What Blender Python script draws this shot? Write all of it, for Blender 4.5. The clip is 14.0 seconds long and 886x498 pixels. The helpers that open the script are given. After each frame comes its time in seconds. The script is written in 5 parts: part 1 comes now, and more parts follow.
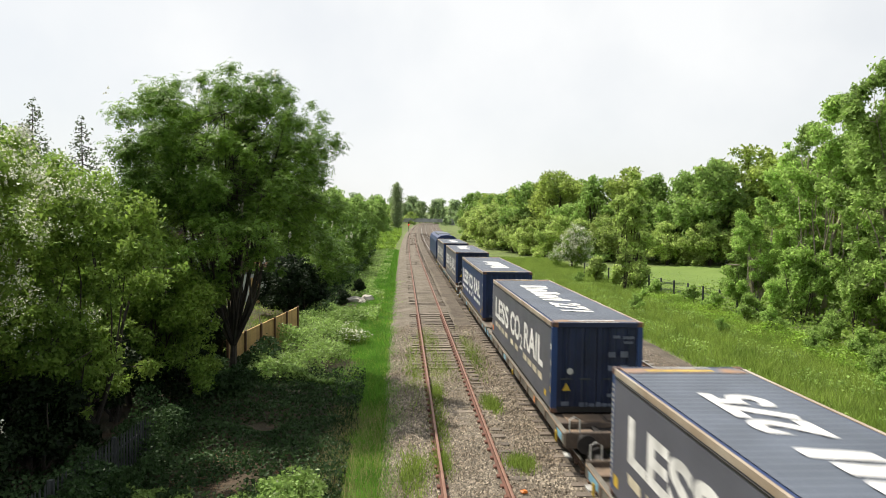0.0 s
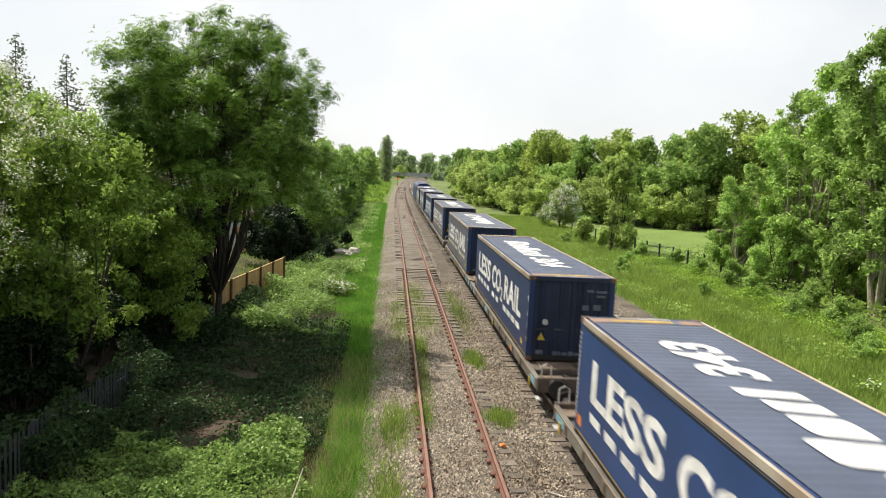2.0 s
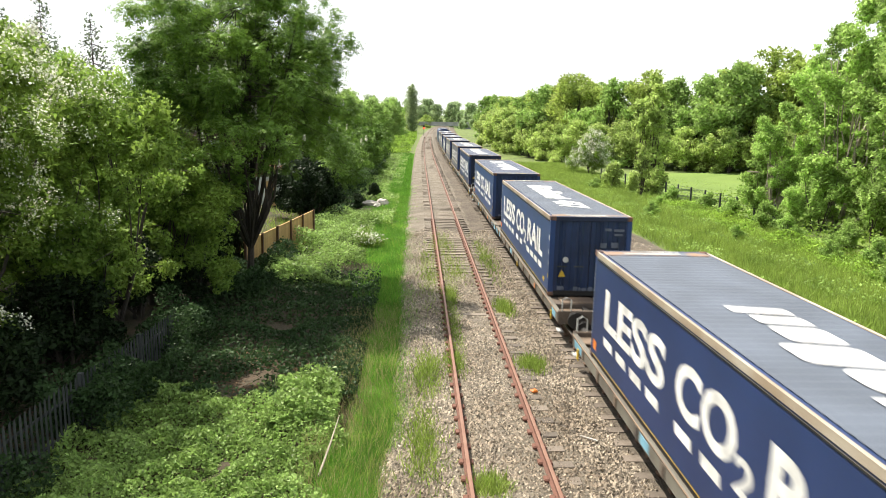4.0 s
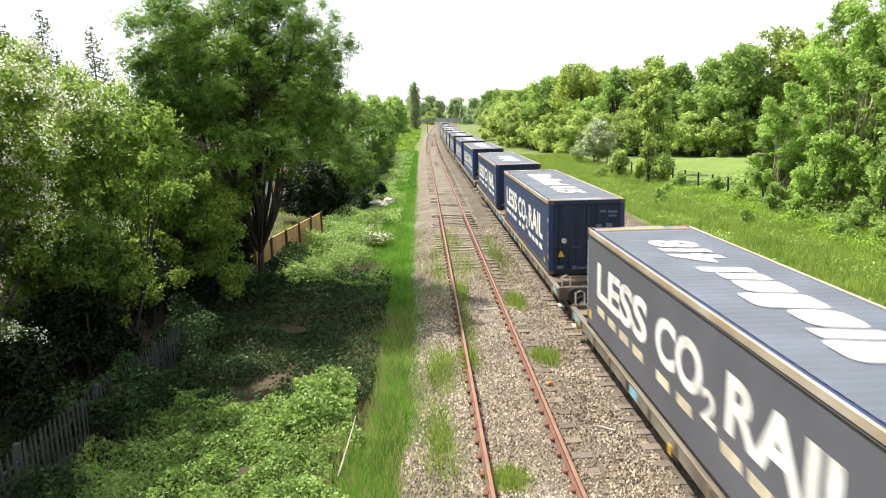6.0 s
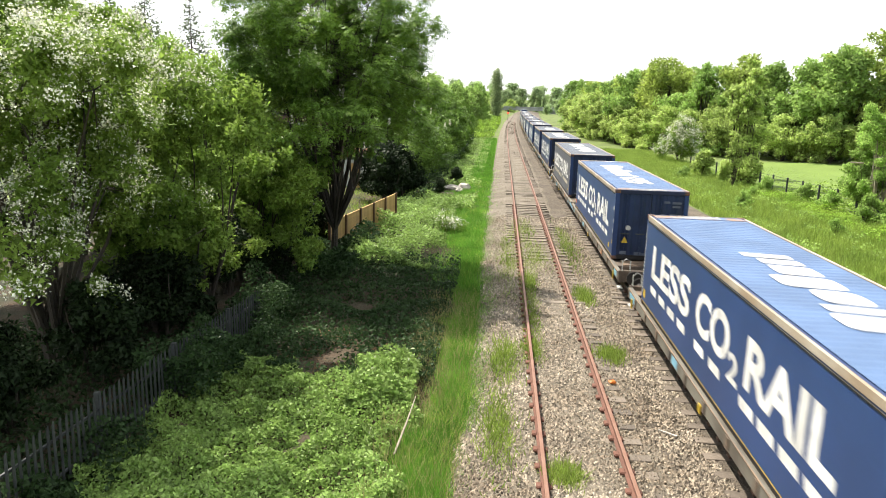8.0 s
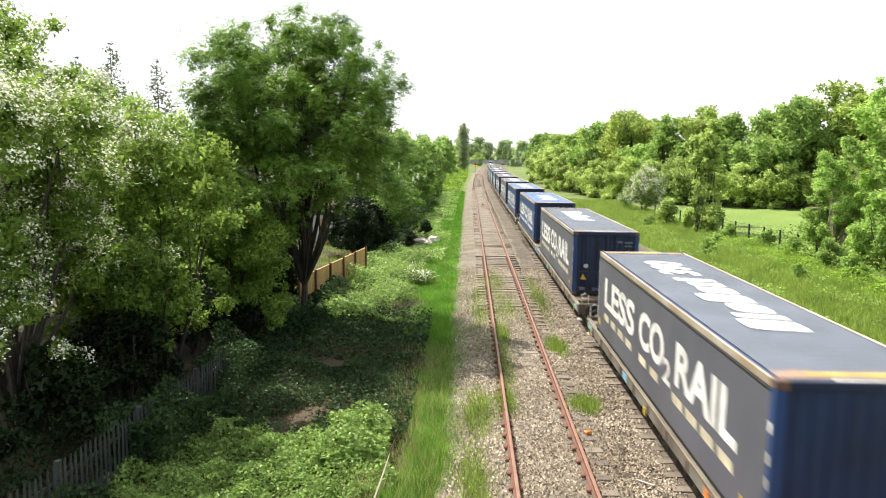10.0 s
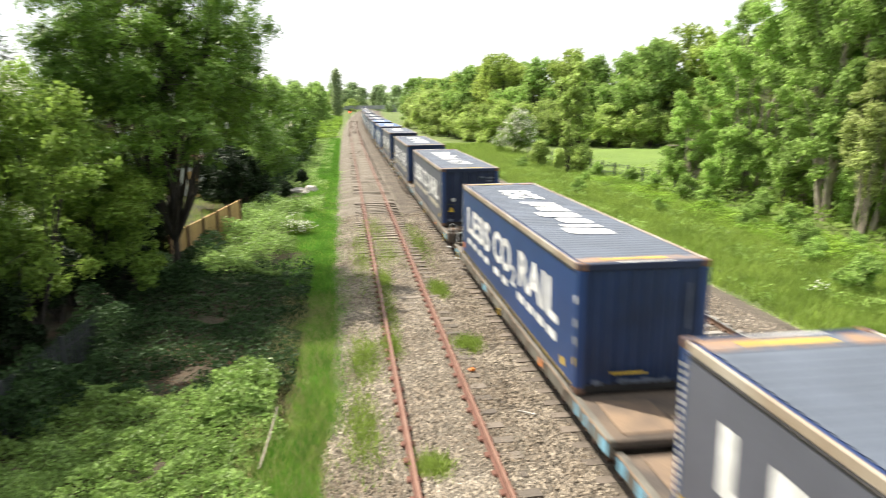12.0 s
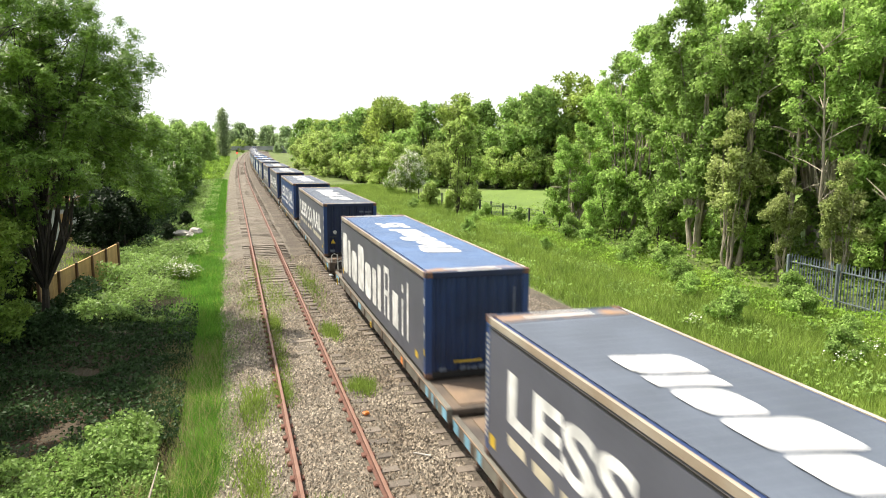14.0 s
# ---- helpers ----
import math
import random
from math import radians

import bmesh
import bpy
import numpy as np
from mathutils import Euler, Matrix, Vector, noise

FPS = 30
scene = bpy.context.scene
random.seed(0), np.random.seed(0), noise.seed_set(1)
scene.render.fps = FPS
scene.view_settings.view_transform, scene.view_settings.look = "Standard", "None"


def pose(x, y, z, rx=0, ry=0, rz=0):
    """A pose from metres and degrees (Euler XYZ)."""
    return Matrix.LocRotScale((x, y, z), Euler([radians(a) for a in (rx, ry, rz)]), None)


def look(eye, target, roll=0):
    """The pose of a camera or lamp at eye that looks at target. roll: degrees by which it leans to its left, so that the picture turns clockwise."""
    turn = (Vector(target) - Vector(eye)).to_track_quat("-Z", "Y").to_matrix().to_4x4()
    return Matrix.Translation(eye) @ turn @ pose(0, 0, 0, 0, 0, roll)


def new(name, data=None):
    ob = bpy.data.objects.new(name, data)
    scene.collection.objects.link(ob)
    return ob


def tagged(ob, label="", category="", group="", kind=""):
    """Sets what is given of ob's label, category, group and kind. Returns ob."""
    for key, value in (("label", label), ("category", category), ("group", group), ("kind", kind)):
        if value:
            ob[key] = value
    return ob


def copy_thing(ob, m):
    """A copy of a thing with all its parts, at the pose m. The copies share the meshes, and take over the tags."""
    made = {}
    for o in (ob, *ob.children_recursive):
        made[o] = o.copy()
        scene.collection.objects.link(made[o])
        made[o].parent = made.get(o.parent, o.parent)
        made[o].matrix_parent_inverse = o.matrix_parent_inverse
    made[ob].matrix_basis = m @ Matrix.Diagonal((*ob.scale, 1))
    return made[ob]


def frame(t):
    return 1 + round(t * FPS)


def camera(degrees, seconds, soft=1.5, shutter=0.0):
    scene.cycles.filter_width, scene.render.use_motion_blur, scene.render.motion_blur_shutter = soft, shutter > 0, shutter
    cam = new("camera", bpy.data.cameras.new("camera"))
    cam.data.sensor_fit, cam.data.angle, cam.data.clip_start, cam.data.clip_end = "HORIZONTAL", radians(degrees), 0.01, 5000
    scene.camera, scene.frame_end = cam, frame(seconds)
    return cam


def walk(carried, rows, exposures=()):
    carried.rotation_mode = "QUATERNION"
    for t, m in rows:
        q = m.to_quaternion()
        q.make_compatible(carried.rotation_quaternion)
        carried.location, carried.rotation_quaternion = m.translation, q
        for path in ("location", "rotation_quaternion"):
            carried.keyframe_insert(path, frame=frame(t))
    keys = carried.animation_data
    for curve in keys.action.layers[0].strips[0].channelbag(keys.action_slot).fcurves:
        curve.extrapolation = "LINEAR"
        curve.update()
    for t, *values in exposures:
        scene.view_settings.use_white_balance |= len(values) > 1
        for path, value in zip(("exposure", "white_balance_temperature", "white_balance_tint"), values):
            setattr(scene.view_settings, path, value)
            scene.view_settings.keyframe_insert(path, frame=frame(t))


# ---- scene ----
cam = camera(63.50, 14.0, soft=0.7, shutter=0.3)
EYE = (0.0, 0.0, 6.259)
# seconds, yaw, pitch, roll of a camera held by hand at one spot
TURNS = [
    (0.0, -3.18, -2.79, -0.72),
    (0.5, -3.43, -2.59, -1.69),
    (1.0, -2.55, -4.35, -1.89),
    (1.5, -2.75, -6.34, -2.36),
    (2.0, -4.00, -6.33, -2.80),
    (2.5, -4.41, -7.80, -2.94),
    (3.0, -3.38, -9.93, -2.05),
    (3.5, -2.30, -10.38, -1.81),
    (5.8, -1.61, -10.71, 1.51),
    (6.0, -1.70, -10.72, 1.49),
    (6.5, -1.93, -10.67, 0.92),
    (7.0, -4.75, -11.15, -0.26),
    (7.5, -0.05, -11.57, -1.71),
    (7.7, 4.69, -12.05, -1.56),
    (9.8, 2.98, -7.33, -0.80),
    (10.0, 2.12, -7.52, -0.61),
    (10.5, -0.35, -10.33, 0.17),
    (11.0, -2.44, -11.42, 1.22),
    (11.5, -3.19, -12.27, 1.61),
    (12.0, -7.75, -11.75, 0.39),
    (12.5, -20.13, -9.18, -2.69),
    (13.0, -20.32, -7.66, -1.82),
    (13.5, -17.80, -7.18, -0.66),
    (14.0, -16.37, -8.50, -0.22),
]
walk(cam, [(t, pose(*EYE, 90 + p, r, w)) for t, w, p, r in TURNS], [(0.0, 0.34), (1.6, 0.3), (3.0, 0.78), (6.5, 0.97), (11.5, 0.97), (13.0, 0.82), (14.0, 0.8)])

# ---- world, sun ----
SUN_TO = Vector((-0.49, 0.45, 1.0)).normalized()
world = bpy.data.worlds.new("sky")
scene.world = world
world.use_nodes = True
wn = world.node_tree
sky = wn.nodes.new("ShaderNodeTexSky")
sky.sky_type = "NISHITA"
sky.sun_disc = False
sky.sun_elevation = math.asin(SUN_TO.z)
sky.sun_rotation = math.atan2(SUN_TO.x, SUN_TO.y)
sky.air_density, sky.dust_density, sky.ozone_density = 1.0, 1.0, 1.0
# thin bright cloud over most of the sky
coord = wn.nodes.new("ShaderNodeTexCoord")
cloud = wn.nodes.new("ShaderNodeTexNoise")
cloud.inputs["Scale"].default_value, cloud.inputs["Detail"].default_value = 1.6, 6
wn.links.new(coord.outputs["Generated"], cloud.inputs["Vector"])
cover_map = wn.nodes.new("ShaderNodeMapRange")
cover_map.inputs["From Min"].default_value, cover_map.inputs["From Max"].default_value = 0.25, 0.6
cover_map.inputs["To Min"].default_value, cover_map.inputs["To Max"].default_value = 0.45, 0.95
wn.links.new(cloud.outputs["Fac"], cover_map.inputs["Value"])
veil = wn.nodes.new("ShaderNodeMix")
veil.data_type = "RGBA"
veil.inputs[7].default_value = (11.5, 11.6, 11.6, 1)
toward = wn.nodes.new("ShaderNodeVectorMath")
toward.operation = "DOT_PRODUCT"
toward.inputs[1].default_value = SUN_TO
wn.links.new(coord.outputs["Generated"], toward.inputs[0])
glare = wn.nodes.new("ShaderNodeMapRange")
glare.inputs["From Min"].default_value, glare.inputs["From Max"].default_value = -0.35, 0.2
wn.links.new(toward.outputs["Value"], glare.inputs["Value"])
amount = wn.nodes.new("ShaderNodeMath")
amount.operation = "MULTIPLY"
wn.links.new(cover_map.outputs[0], amount.inputs[0])
wn.links.new(glare.outputs[0], amount.inputs[1])
wn.links.new(amount.outputs[0], veil.inputs[0])
wn.links.new(sky.outputs[0], veil.inputs[6])
wn.links.new(veil.outputs[2], wn.nodes["Background"].inputs[0])
wn.nodes["Background"].inputs[1].default_value = 0.07
sun = new("sun", bpy.data.lights.new("sun", "SUN"))
sun.data.energy, sun.data.angle, sun.data.color = 5.0, radians(0.53), (1.0, 0.93, 0.82)
sun.matrix_world = look(SUN_TO * 100, (0, 0, 0))

# ---- materials ----


def material(name, col, rough=0.8, metal=0.0, var=0.25, scale=3.0, fine=40.0, bump=0.3, col2=None, island=0.0, rand=0.0, dist=0.02, translucent=None):
    """Two scales of noise between two colours, with bump; island and rand vary the value piece by piece."""
    m = bpy.data.materials.new(name)
    m.use_nodes = True
    nt = m.node_tree
    N, K = nt.nodes, nt.links
    b = N["Principled BSDF"]
    b.inputs["Roughness"].default_value, b.inputs["Metallic"].default_value = rough, metal
    tc = N.new("ShaderNodeTexCoord")
    n1, n2 = N.new("ShaderNodeTexNoise"), N.new("ShaderNodeTexNoise")
    for n, s in ((n1, scale), (n2, fine)):
        n.inputs["Scale"].default_value = s
        n.inputs["Detail"].default_value = 4
        K.new(tc.outputs["Object"], n.inputs["Vector"])
    mix = N.new("ShaderNodeMix")
    mix.data_type = "RGBA"
    c2 = col2 or tuple(c * 0.6 for c in col)
    mix.inputs[6].default_value, mix.inputs[7].default_value = (*c2, 1), (*col, 1)
    ramp = N.new("ShaderNodeMapRange")
    ramp.inputs["From Min"].default_value, ramp.inputs["From Max"].default_value = 0.35, 0.65
    K.new(n1.outputs["Fac"], ramp.inputs["Value"])
    K.new(ramp.outputs[0], mix.inputs[0])
    val = N.new("ShaderNodeMath")
    val.operation = "MULTIPLY_ADD"
    val.inputs[1].default_value, val.inputs[2].default_value = 2 * var, 1 - var
    K.new(n2.outputs["Fac"], val.inputs[0])
    last = val.outputs[0]
    for amount, kind, out in ((island, "ShaderNodeNewGeometry", "Random Per Island"), (rand, "ShaderNodeObjectInfo", "Random")):
        if amount:
            g = N.new(kind)
            a = N.new("ShaderNodeMath")
            a.operation = "MULTIPLY_ADD"
            a.inputs[1].default_value, a.inputs[2].default_value = 2 * amount, 1 - amount
            K.new(g.outputs[out], a.inputs[0])
            p = N.new("ShaderNodeMath")
            p.operation = "MULTIPLY"
            K.new(last, p.inputs[0]), K.new(a.outputs[0], p.inputs[1])
            last = p.outputs[0]
    hsv = N.new("ShaderNodeHueSaturation")
    K.new(mix.outputs[2], hsv.inputs["Color"])
    K.new(last, hsv.inputs["Value"])
    K.new(hsv.outputs[0], b.inputs["Base Color"])
    if bump:
        bp = N.new("ShaderNodeBump")
        bp.inputs["Strength"].default_value, bp.inputs["Distance"].default_value = bump, dist
        K.new(n2.outputs["Fac"], bp.inputs["Height"])
        K.new(bp.outputs[0], b.inputs["Normal"])
    if translucent:
        tr = N.new("ShaderNodeBsdfTranslucent")
        hs = N.new("ShaderNodeHueSaturation")
        hs.inputs["Saturation"].default_value, hs.inputs["Value"].default_value = 1.0, translucent
        K.new(hsv.outputs[0], hs.inputs["Color"])
        K.new(hs.outputs[0], tr.inputs["Color"])
        ad = N.new("ShaderNodeAddShader")
        K.new(b.outputs[0], ad.inputs[0]), K.new(tr.outputs[0], ad.inputs[1])
        K.new(ad.outputs[0], N["Material Output"].inputs["Surface"])
        b.inputs["Specular IOR Level"].default_value = 0.1
    return m


def leafy(name, col, col2, rough=0.65, through_light=0.85, scale=0.35, spread=0.42):
    return material(name, col, rough, 0, 0.12, scale, 6.0, 0, col2, island=spread, rand=0.15, translucent=through_light)


M = {}
M["ground"] = material("soil_and_turf", (0.136, 0.187, 0.034), 0.95, 0, 0.5, 0.25, 9.0, 0.6, (0.072, 0.098, 0.025), dist=0.08)
M["field"] = material("mown_field", (0.140, 0.212, 0.034), 0.95, 0, 0.4, 0.12, 6.0, 0.4, (0.102, 0.162, 0.025), dist=0.05)
M["litter"] = material("leaf_litter", (0.078, 0.051, 0.030), 0.95, 0, 0.6, 1.2, 22.0, 0.9, (0.030, 0.033, 0.013), dist=0.06)
# bed coloured darker than its stones to paint in the shadowed gaps
M["ballast"] = material("gap_shaded_ballast_bed", (0.200, 0.172, 0.132), 0.95, 0, 0.85, 0.8, 30.0, 1.0, (0.124, 0.104, 0.076), dist=0.06)
M["dirty"] = material("oily_ballast_bed", (0.140, 0.115, 0.087), 0.95, 0, 0.8, 0.8, 26.0, 1.0, (0.087, 0.070, 0.052), dist=0.06)
M["stone"] = material("ballast_stone", (0.378, 0.326, 0.253), 0.9, 0, 0.2, 0.5, 30.0, 0.2, (0.234, 0.189, 0.137), island=0.65)
M["rust"] = material("rusted_rail", (0.15, 0.066, 0.044), 0.85, 0.0, 0.3, 1.5, 30.0, 0.3, (0.11, 0.05, 0.034))
M["head"] = material("rail_head", (0.235, 0.13, 0.09), 0.6, 0.15, 0.2, 2.0, 40.0, 0.1, (0.20, 0.098, 0.065))
M["steel"] = material("worn_rail_head", (0.45, 0.43, 0.41), 0.3, 0.9, 0.1, 2.0, 40.0, 0.05)
M["darkrail"] = material("brown_rail", (0.12, 0.07, 0.045), 0.8, 0.1, 0.3, 1.5, 30.0, 0.3)
M["sleeper"] = material("weathered_timber_sleeper", (0.17, 0.14, 0.11), 0.9, 0, 0.35, 2.0, 24.0, 0.6, (0.11, 0.088, 0.07), rand=0.3)
M["old_sleeper"] = material("bleached_timber_sleeper", (0.188, 0.158, 0.124), 0.9, 0, 0.35, 2.0, 24.0, 0.6, (0.128, 0.105, 0.083), rand=0.3)
M["concrete"] = material("concrete_sleeper", (0.285, 0.262, 0.232), 0.9, 0, 0.25, 2.0, 30.0, 0.4, (0.203, 0.180, 0.158), rand=0.2)
PAINT = {}
for key, c, r in (("navy", (0.016, 0.035, 0.115), 0.42), ("slate", (0.095, 0.1, 0.125), 0.5), ("blue", (0.022, 0.055, 0.165), 0.42)):
    PAINT[key] = material(key + "_side_sheet", c, r, 0, 0.12, 0.7, 14.0, 0.05, tuple(v * 0.8 for v in c))
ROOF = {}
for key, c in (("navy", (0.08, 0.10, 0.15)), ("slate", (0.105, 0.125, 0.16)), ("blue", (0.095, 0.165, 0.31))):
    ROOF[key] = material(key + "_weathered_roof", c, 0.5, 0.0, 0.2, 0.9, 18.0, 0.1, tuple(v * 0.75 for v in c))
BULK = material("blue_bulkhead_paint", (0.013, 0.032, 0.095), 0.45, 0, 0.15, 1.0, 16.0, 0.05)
ROOFEND = {}
for key, c in (("navy", (0.08, 0.10, 0.15)), ("slate", (0.105, 0.125, 0.16)), ("blue", (0.095, 0.165, 0.31))):
    ROOFEND[key] = material(key + "_rust_stained_plate", c, 0.6, 0.0, 0.25, 2.2, 26.0, 0.2, (0.30, 0.18, 0.10))
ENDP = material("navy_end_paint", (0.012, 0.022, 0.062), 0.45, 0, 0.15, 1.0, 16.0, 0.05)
M["dash"] = material("cream_vinyl", (0.62, 0.56, 0.42), 0.5, 0, 0.06, 2.0, 20.0, 0)
M["white"] = material("white_vinyl", (0.80, 0.80, 0.78), 0.5, 0, 0.06, 2.0, 20.0, 0)
M["faded"] = material("grimy_white_marking", (0.55, 0.55, 0.52), 0.6, 0, 0.15, 2.0, 20.0, 0)
M["dull"] = material("dim_stencil_marking", (0.13, 0.15, 0.20), 0.6, 0, 0.15, 2.0, 20.0, 0)
M["yellow"] = material("yellow_marking", (0.62, 0.42, 0.04), 0.5, 0, 0.1, 2.0, 20.0, 0)
M["orange"] = material("orange_marking", (0.75, 0.22, 0.03), 0.5, 0, 0.1, 2.0, 20.0, 0)
M["cream"] = material("chalky_roof_rail", (0.37, 0.33, 0.27), 0.6, 0.1, 0.3, 1.0, 25.0, 0.2, (0.27, 0.21, 0.15))
M["rustpaint"] = material("rusted_corner", (0.20, 0.10, 0.05), 0.8, 0.1, 0.4, 6.0, 40.0, 0.3, (0.06, 0.05, 0.06))
M["frame"] = material("grimy_wagon_frame", (0.15, 0.11, 0.078), 0.85, 0.1, 0.4, 1.2, 20.0, 0.3, (0.075, 0.062, 0.052))
M["plate"] = material("rusty_deck_plate", (0.24, 0.165, 0.105), 0.8, 0.1, 0.35, 1.6, 22.0, 0.3, (0.13, 0.095, 0.07))
M["sill"] = material("grey_wagon_sill", (0.17, 0.16, 0.13), 0.75, 0.1, 0.35, 1.0, 20.0, 0.2, (0.085, 0.072, 0.058))
M["paleblue"] = material("pale_blue_patch", (0.20, 0.42, 0.55), 0.6, 0, 0.2, 2.0, 20.0, 0)
M["iron"] = material("dark_iron", (0.035, 0.032, 0.03), 0.6, 0.4, 0.3, 2.0, 30.0, 0.2)
M["galv"] = material("dull_galvanised_steel", (0.068, 0.075, 0.075), 0.65, 0.25, 0.3, 2.0, 30.0, 0.1, (0.039, 0.043, 0.043), rand=0.25)
M["galv_new"] = material("bluish_galvanised_steel", (0.20, 0.24, 0.26), 0.6, 0.25, 0.3, 2.0, 30.0, 0.1, (0.13, 0.155, 0.165), rand=0.2)
M["bark"] = material("grey_brown_bark", (0.075, 0.06, 0.045), 0.95, 0, 0.4, 1.5, 14.0, 0.9, (0.035, 0.03, 0.022), dist=0.04)
M["palebark"] = material("pale_bark", (0.40, 0.35, 0.27), 0.9, 0, 0.35, 1.8, 16.0, 0.6, (0.22, 0.19, 0.14), dist=0.03)
M["board"] = material("brown_fence_board", (0.52, 0.345, 0.14), 0.85, 0, 0.25, 1.5, 22.0, 0.4, (0.42, 0.265, 0.105), rand=0.15)
M["fence_post"] = material("stained_fence_post", (0.16, 0.09, 0.05), 0.85, 0, 0.25, 1.5, 22.0, 0.4, (0.10, 0.055, 0.03))
M["render"] = material("pale_render", (0.62, 0.66, 0.62), 0.9, 0, 0.1, 1.5, 22.0, 0.2)
M["tile"] = material("red_roof_tile", (0.36, 0.15, 0.09), 0.85, 0, 0.25, 1.5, 12.0, 0.6)
M["brick"] = material("dark_brick", (0.14, 0.09, 0.07), 0.9, 0, 0.3, 1.0, 12.0, 0.5)
M["rubble"] = material("pale_broken_concrete", (0.52, 0.48, 0.42), 0.9, 0, 0.25, 2.0, 20.0, 0.5)
M["chestnut"] = leafy("chestnut_leaf", (0.131, 0.216, 0.034), (0.069, 0.125, 0.022), 0.45, 0.5)
M["haw"] = leafy("hawthorn_leaf", (0.155, 0.221, 0.041), (0.095, 0.153, 0.028))
M["blossom"] = leafy("white_may_blossom", (0.70, 0.69, 0.59), (0.5, 0.5, 0.4), 0.7, 0.25)
M["elder"] = leafy("fresh_green_leaf", (0.15, 0.226, 0.032), (0.09, 0.152, 0.024))
M["bramble"] = leafy("bramble_leaf", (0.20, 0.285, 0.085), (0.11, 0.17, 0.042), 0.4, 0.7)
# ivy and bramble leaf with the tree shade painted into its colour
M["carpet"] = leafy("shade_darkened_ivy_leaf", (0.034, 0.061, 0.022), (0.019, 0.038, 0.013), 0.5, 0.6)
# evergreen leaf, near black because its shrubs also supply deep shade
M["ivy"] = leafy("dark_evergreen_and_shade_leaf", (0.018, 0.032, 0.010), (0.010, 0.02, 0.007), 0.55, 0.25)
M["ash"] = leafy("ash_leaf", (0.217, 0.309, 0.080), (0.139, 0.208, 0.054))
M["olive"] = leafy("yellowish_leaf", (0.231, 0.259, 0.098), (0.154, 0.189, 0.059))
M["wood_a"] = leafy("oak_wood_leaf", (0.252, 0.307, 0.075), (0.169, 0.222, 0.050), scale=0.12)
M["wood_b"] = leafy("sycamore_wood_leaf", (0.200, 0.280, 0.079), (0.132, 0.200, 0.053), scale=0.12)
M["wood_c"] = leafy("young_willow_leaf", (0.248, 0.303, 0.092), (0.175, 0.230, 0.065), scale=0.2)
M["poplar"] = leafy("poplar_leaf", (0.19, 0.225, 0.125), (0.14, 0.18, 0.09), scale=0.2)
M["fir"] = leafy("conifer_needle", (0.075, 0.095, 0.05), (0.05, 0.07, 0.035), scale=0.3)
M["grass"] = leafy("long_grass", (0.183, 0.246, 0.051), (0.115, 0.170, 0.032), 0.6, 0.7, 0.5)
M["verge"] = leafy("verge_grass_blade", (0.081, 0.183, 0.022), (0.051, 0.119, 0.015), 0.55, 0.9, 0.8)
# pale greyish green: distance haze is mixed into this leaf colour
M["farleaf"] = leafy("haze_paled_wood_leaf", (0.238, 0.297, 0.149), (0.178, 0.232, 0.119), scale=0.1)
# girder colour lightened to stand for the haze before the far bridge
M["girder"] = material("haze_greyed_girder", (0.42, 0.44, 0.44), 0.8, 0.1, 0.2, 0.3, 4.0, 0.1)
M["deadleaf"] = leafy("dead_leaf", (0.22, 0.14, 0.08), (0.12, 0.075, 0.045), 0.8, 0.3)
M["drygrass"] = leafy("dry_grass_stem", (0.32, 0.27, 0.14), (0.2, 0.19, 0.08), 0.6, 0.6)

# ---- mesh helpers ----


def finish(name, me, mat, parent, label=""):
    me.materials.append(mat)
    ob = new(name, me)
    if parent:
        ob.parent = parent
    if label:
        tagged(ob, label)
    return ob


def part(name, bm, mat, parent=None, label="", smooth=False):
    me = bpy.data.meshes.new(name)
    bm.to_mesh(me)
    bm.free()
    if smooth:
        me.polygons.foreach_set("use_smooth", [True] * len(me.polygons))
    return finish(name, me, mat, parent, label)


def pymesh(name, verts, faces, mat, parent=None, label=""):
    me = bpy.data.meshes.new(name)
    me.from_pydata(np.asarray(verts).tolist(), [], np.asarray(faces).tolist() if not isinstance(faces, list) else faces)
    return finish(name, me, mat, parent, label)


def box(bm, x0, x1, y0, y1, z0, z1, bevel=0.0):
    r = bmesh.ops.create_cube(bm, size=1.0, matrix=Matrix.LocRotScale(((x0 + x1) / 2, (y0 + y1) / 2, (z0 + z1) / 2), None, (x1 - x0, y1 - y0, z1 - z0)))
    if bevel:
        es = {e for v in r["verts"] for e in v.link_edges}
        bmesh.ops.bevel(bm, geom=list(es), offset=bevel, segments=1, affect="EDGES", profile=0.5)
    return bm


def cyl(bm, r, h, m, seg=16, r2=None):
    bmesh.ops.create_cone(bm, cap_ends=True, segments=seg, radius1=r, radius2=r if r2 is None else r2, depth=h, matrix=m)
    return bm


def boxpart(name, dims, mat, parent, label="", bevel=0.01):
    return part(name, box(bmesh.new(), *dims, bevel), mat, parent, label)


def tube(verts, faces, pts, radii, seg=7):
    """A tapered branch through pts, added to verts and faces."""
    base = len(verts)
    for i, p in enumerate(pts):
        d = (pts[min(i + 1, len(pts) - 1)] - pts[max(i - 1, 0)]).normalized()
        a = d.orthogonal().normalized()
        b = d.cross(a)
        for k in range(seg):
            w = 2 * math.pi * k / seg
            verts.append(tuple(p + (a * math.cos(w) + b * math.sin(w)) * radii[i]))
    for i in range(len(pts) - 1):
        for k in range(seg):
            k2 = (k + 1) % seg
            faces.append((base + i * seg + k, base + i * seg + k2, base + (i + 1) * seg + k2, base + (i + 1) * seg + k))


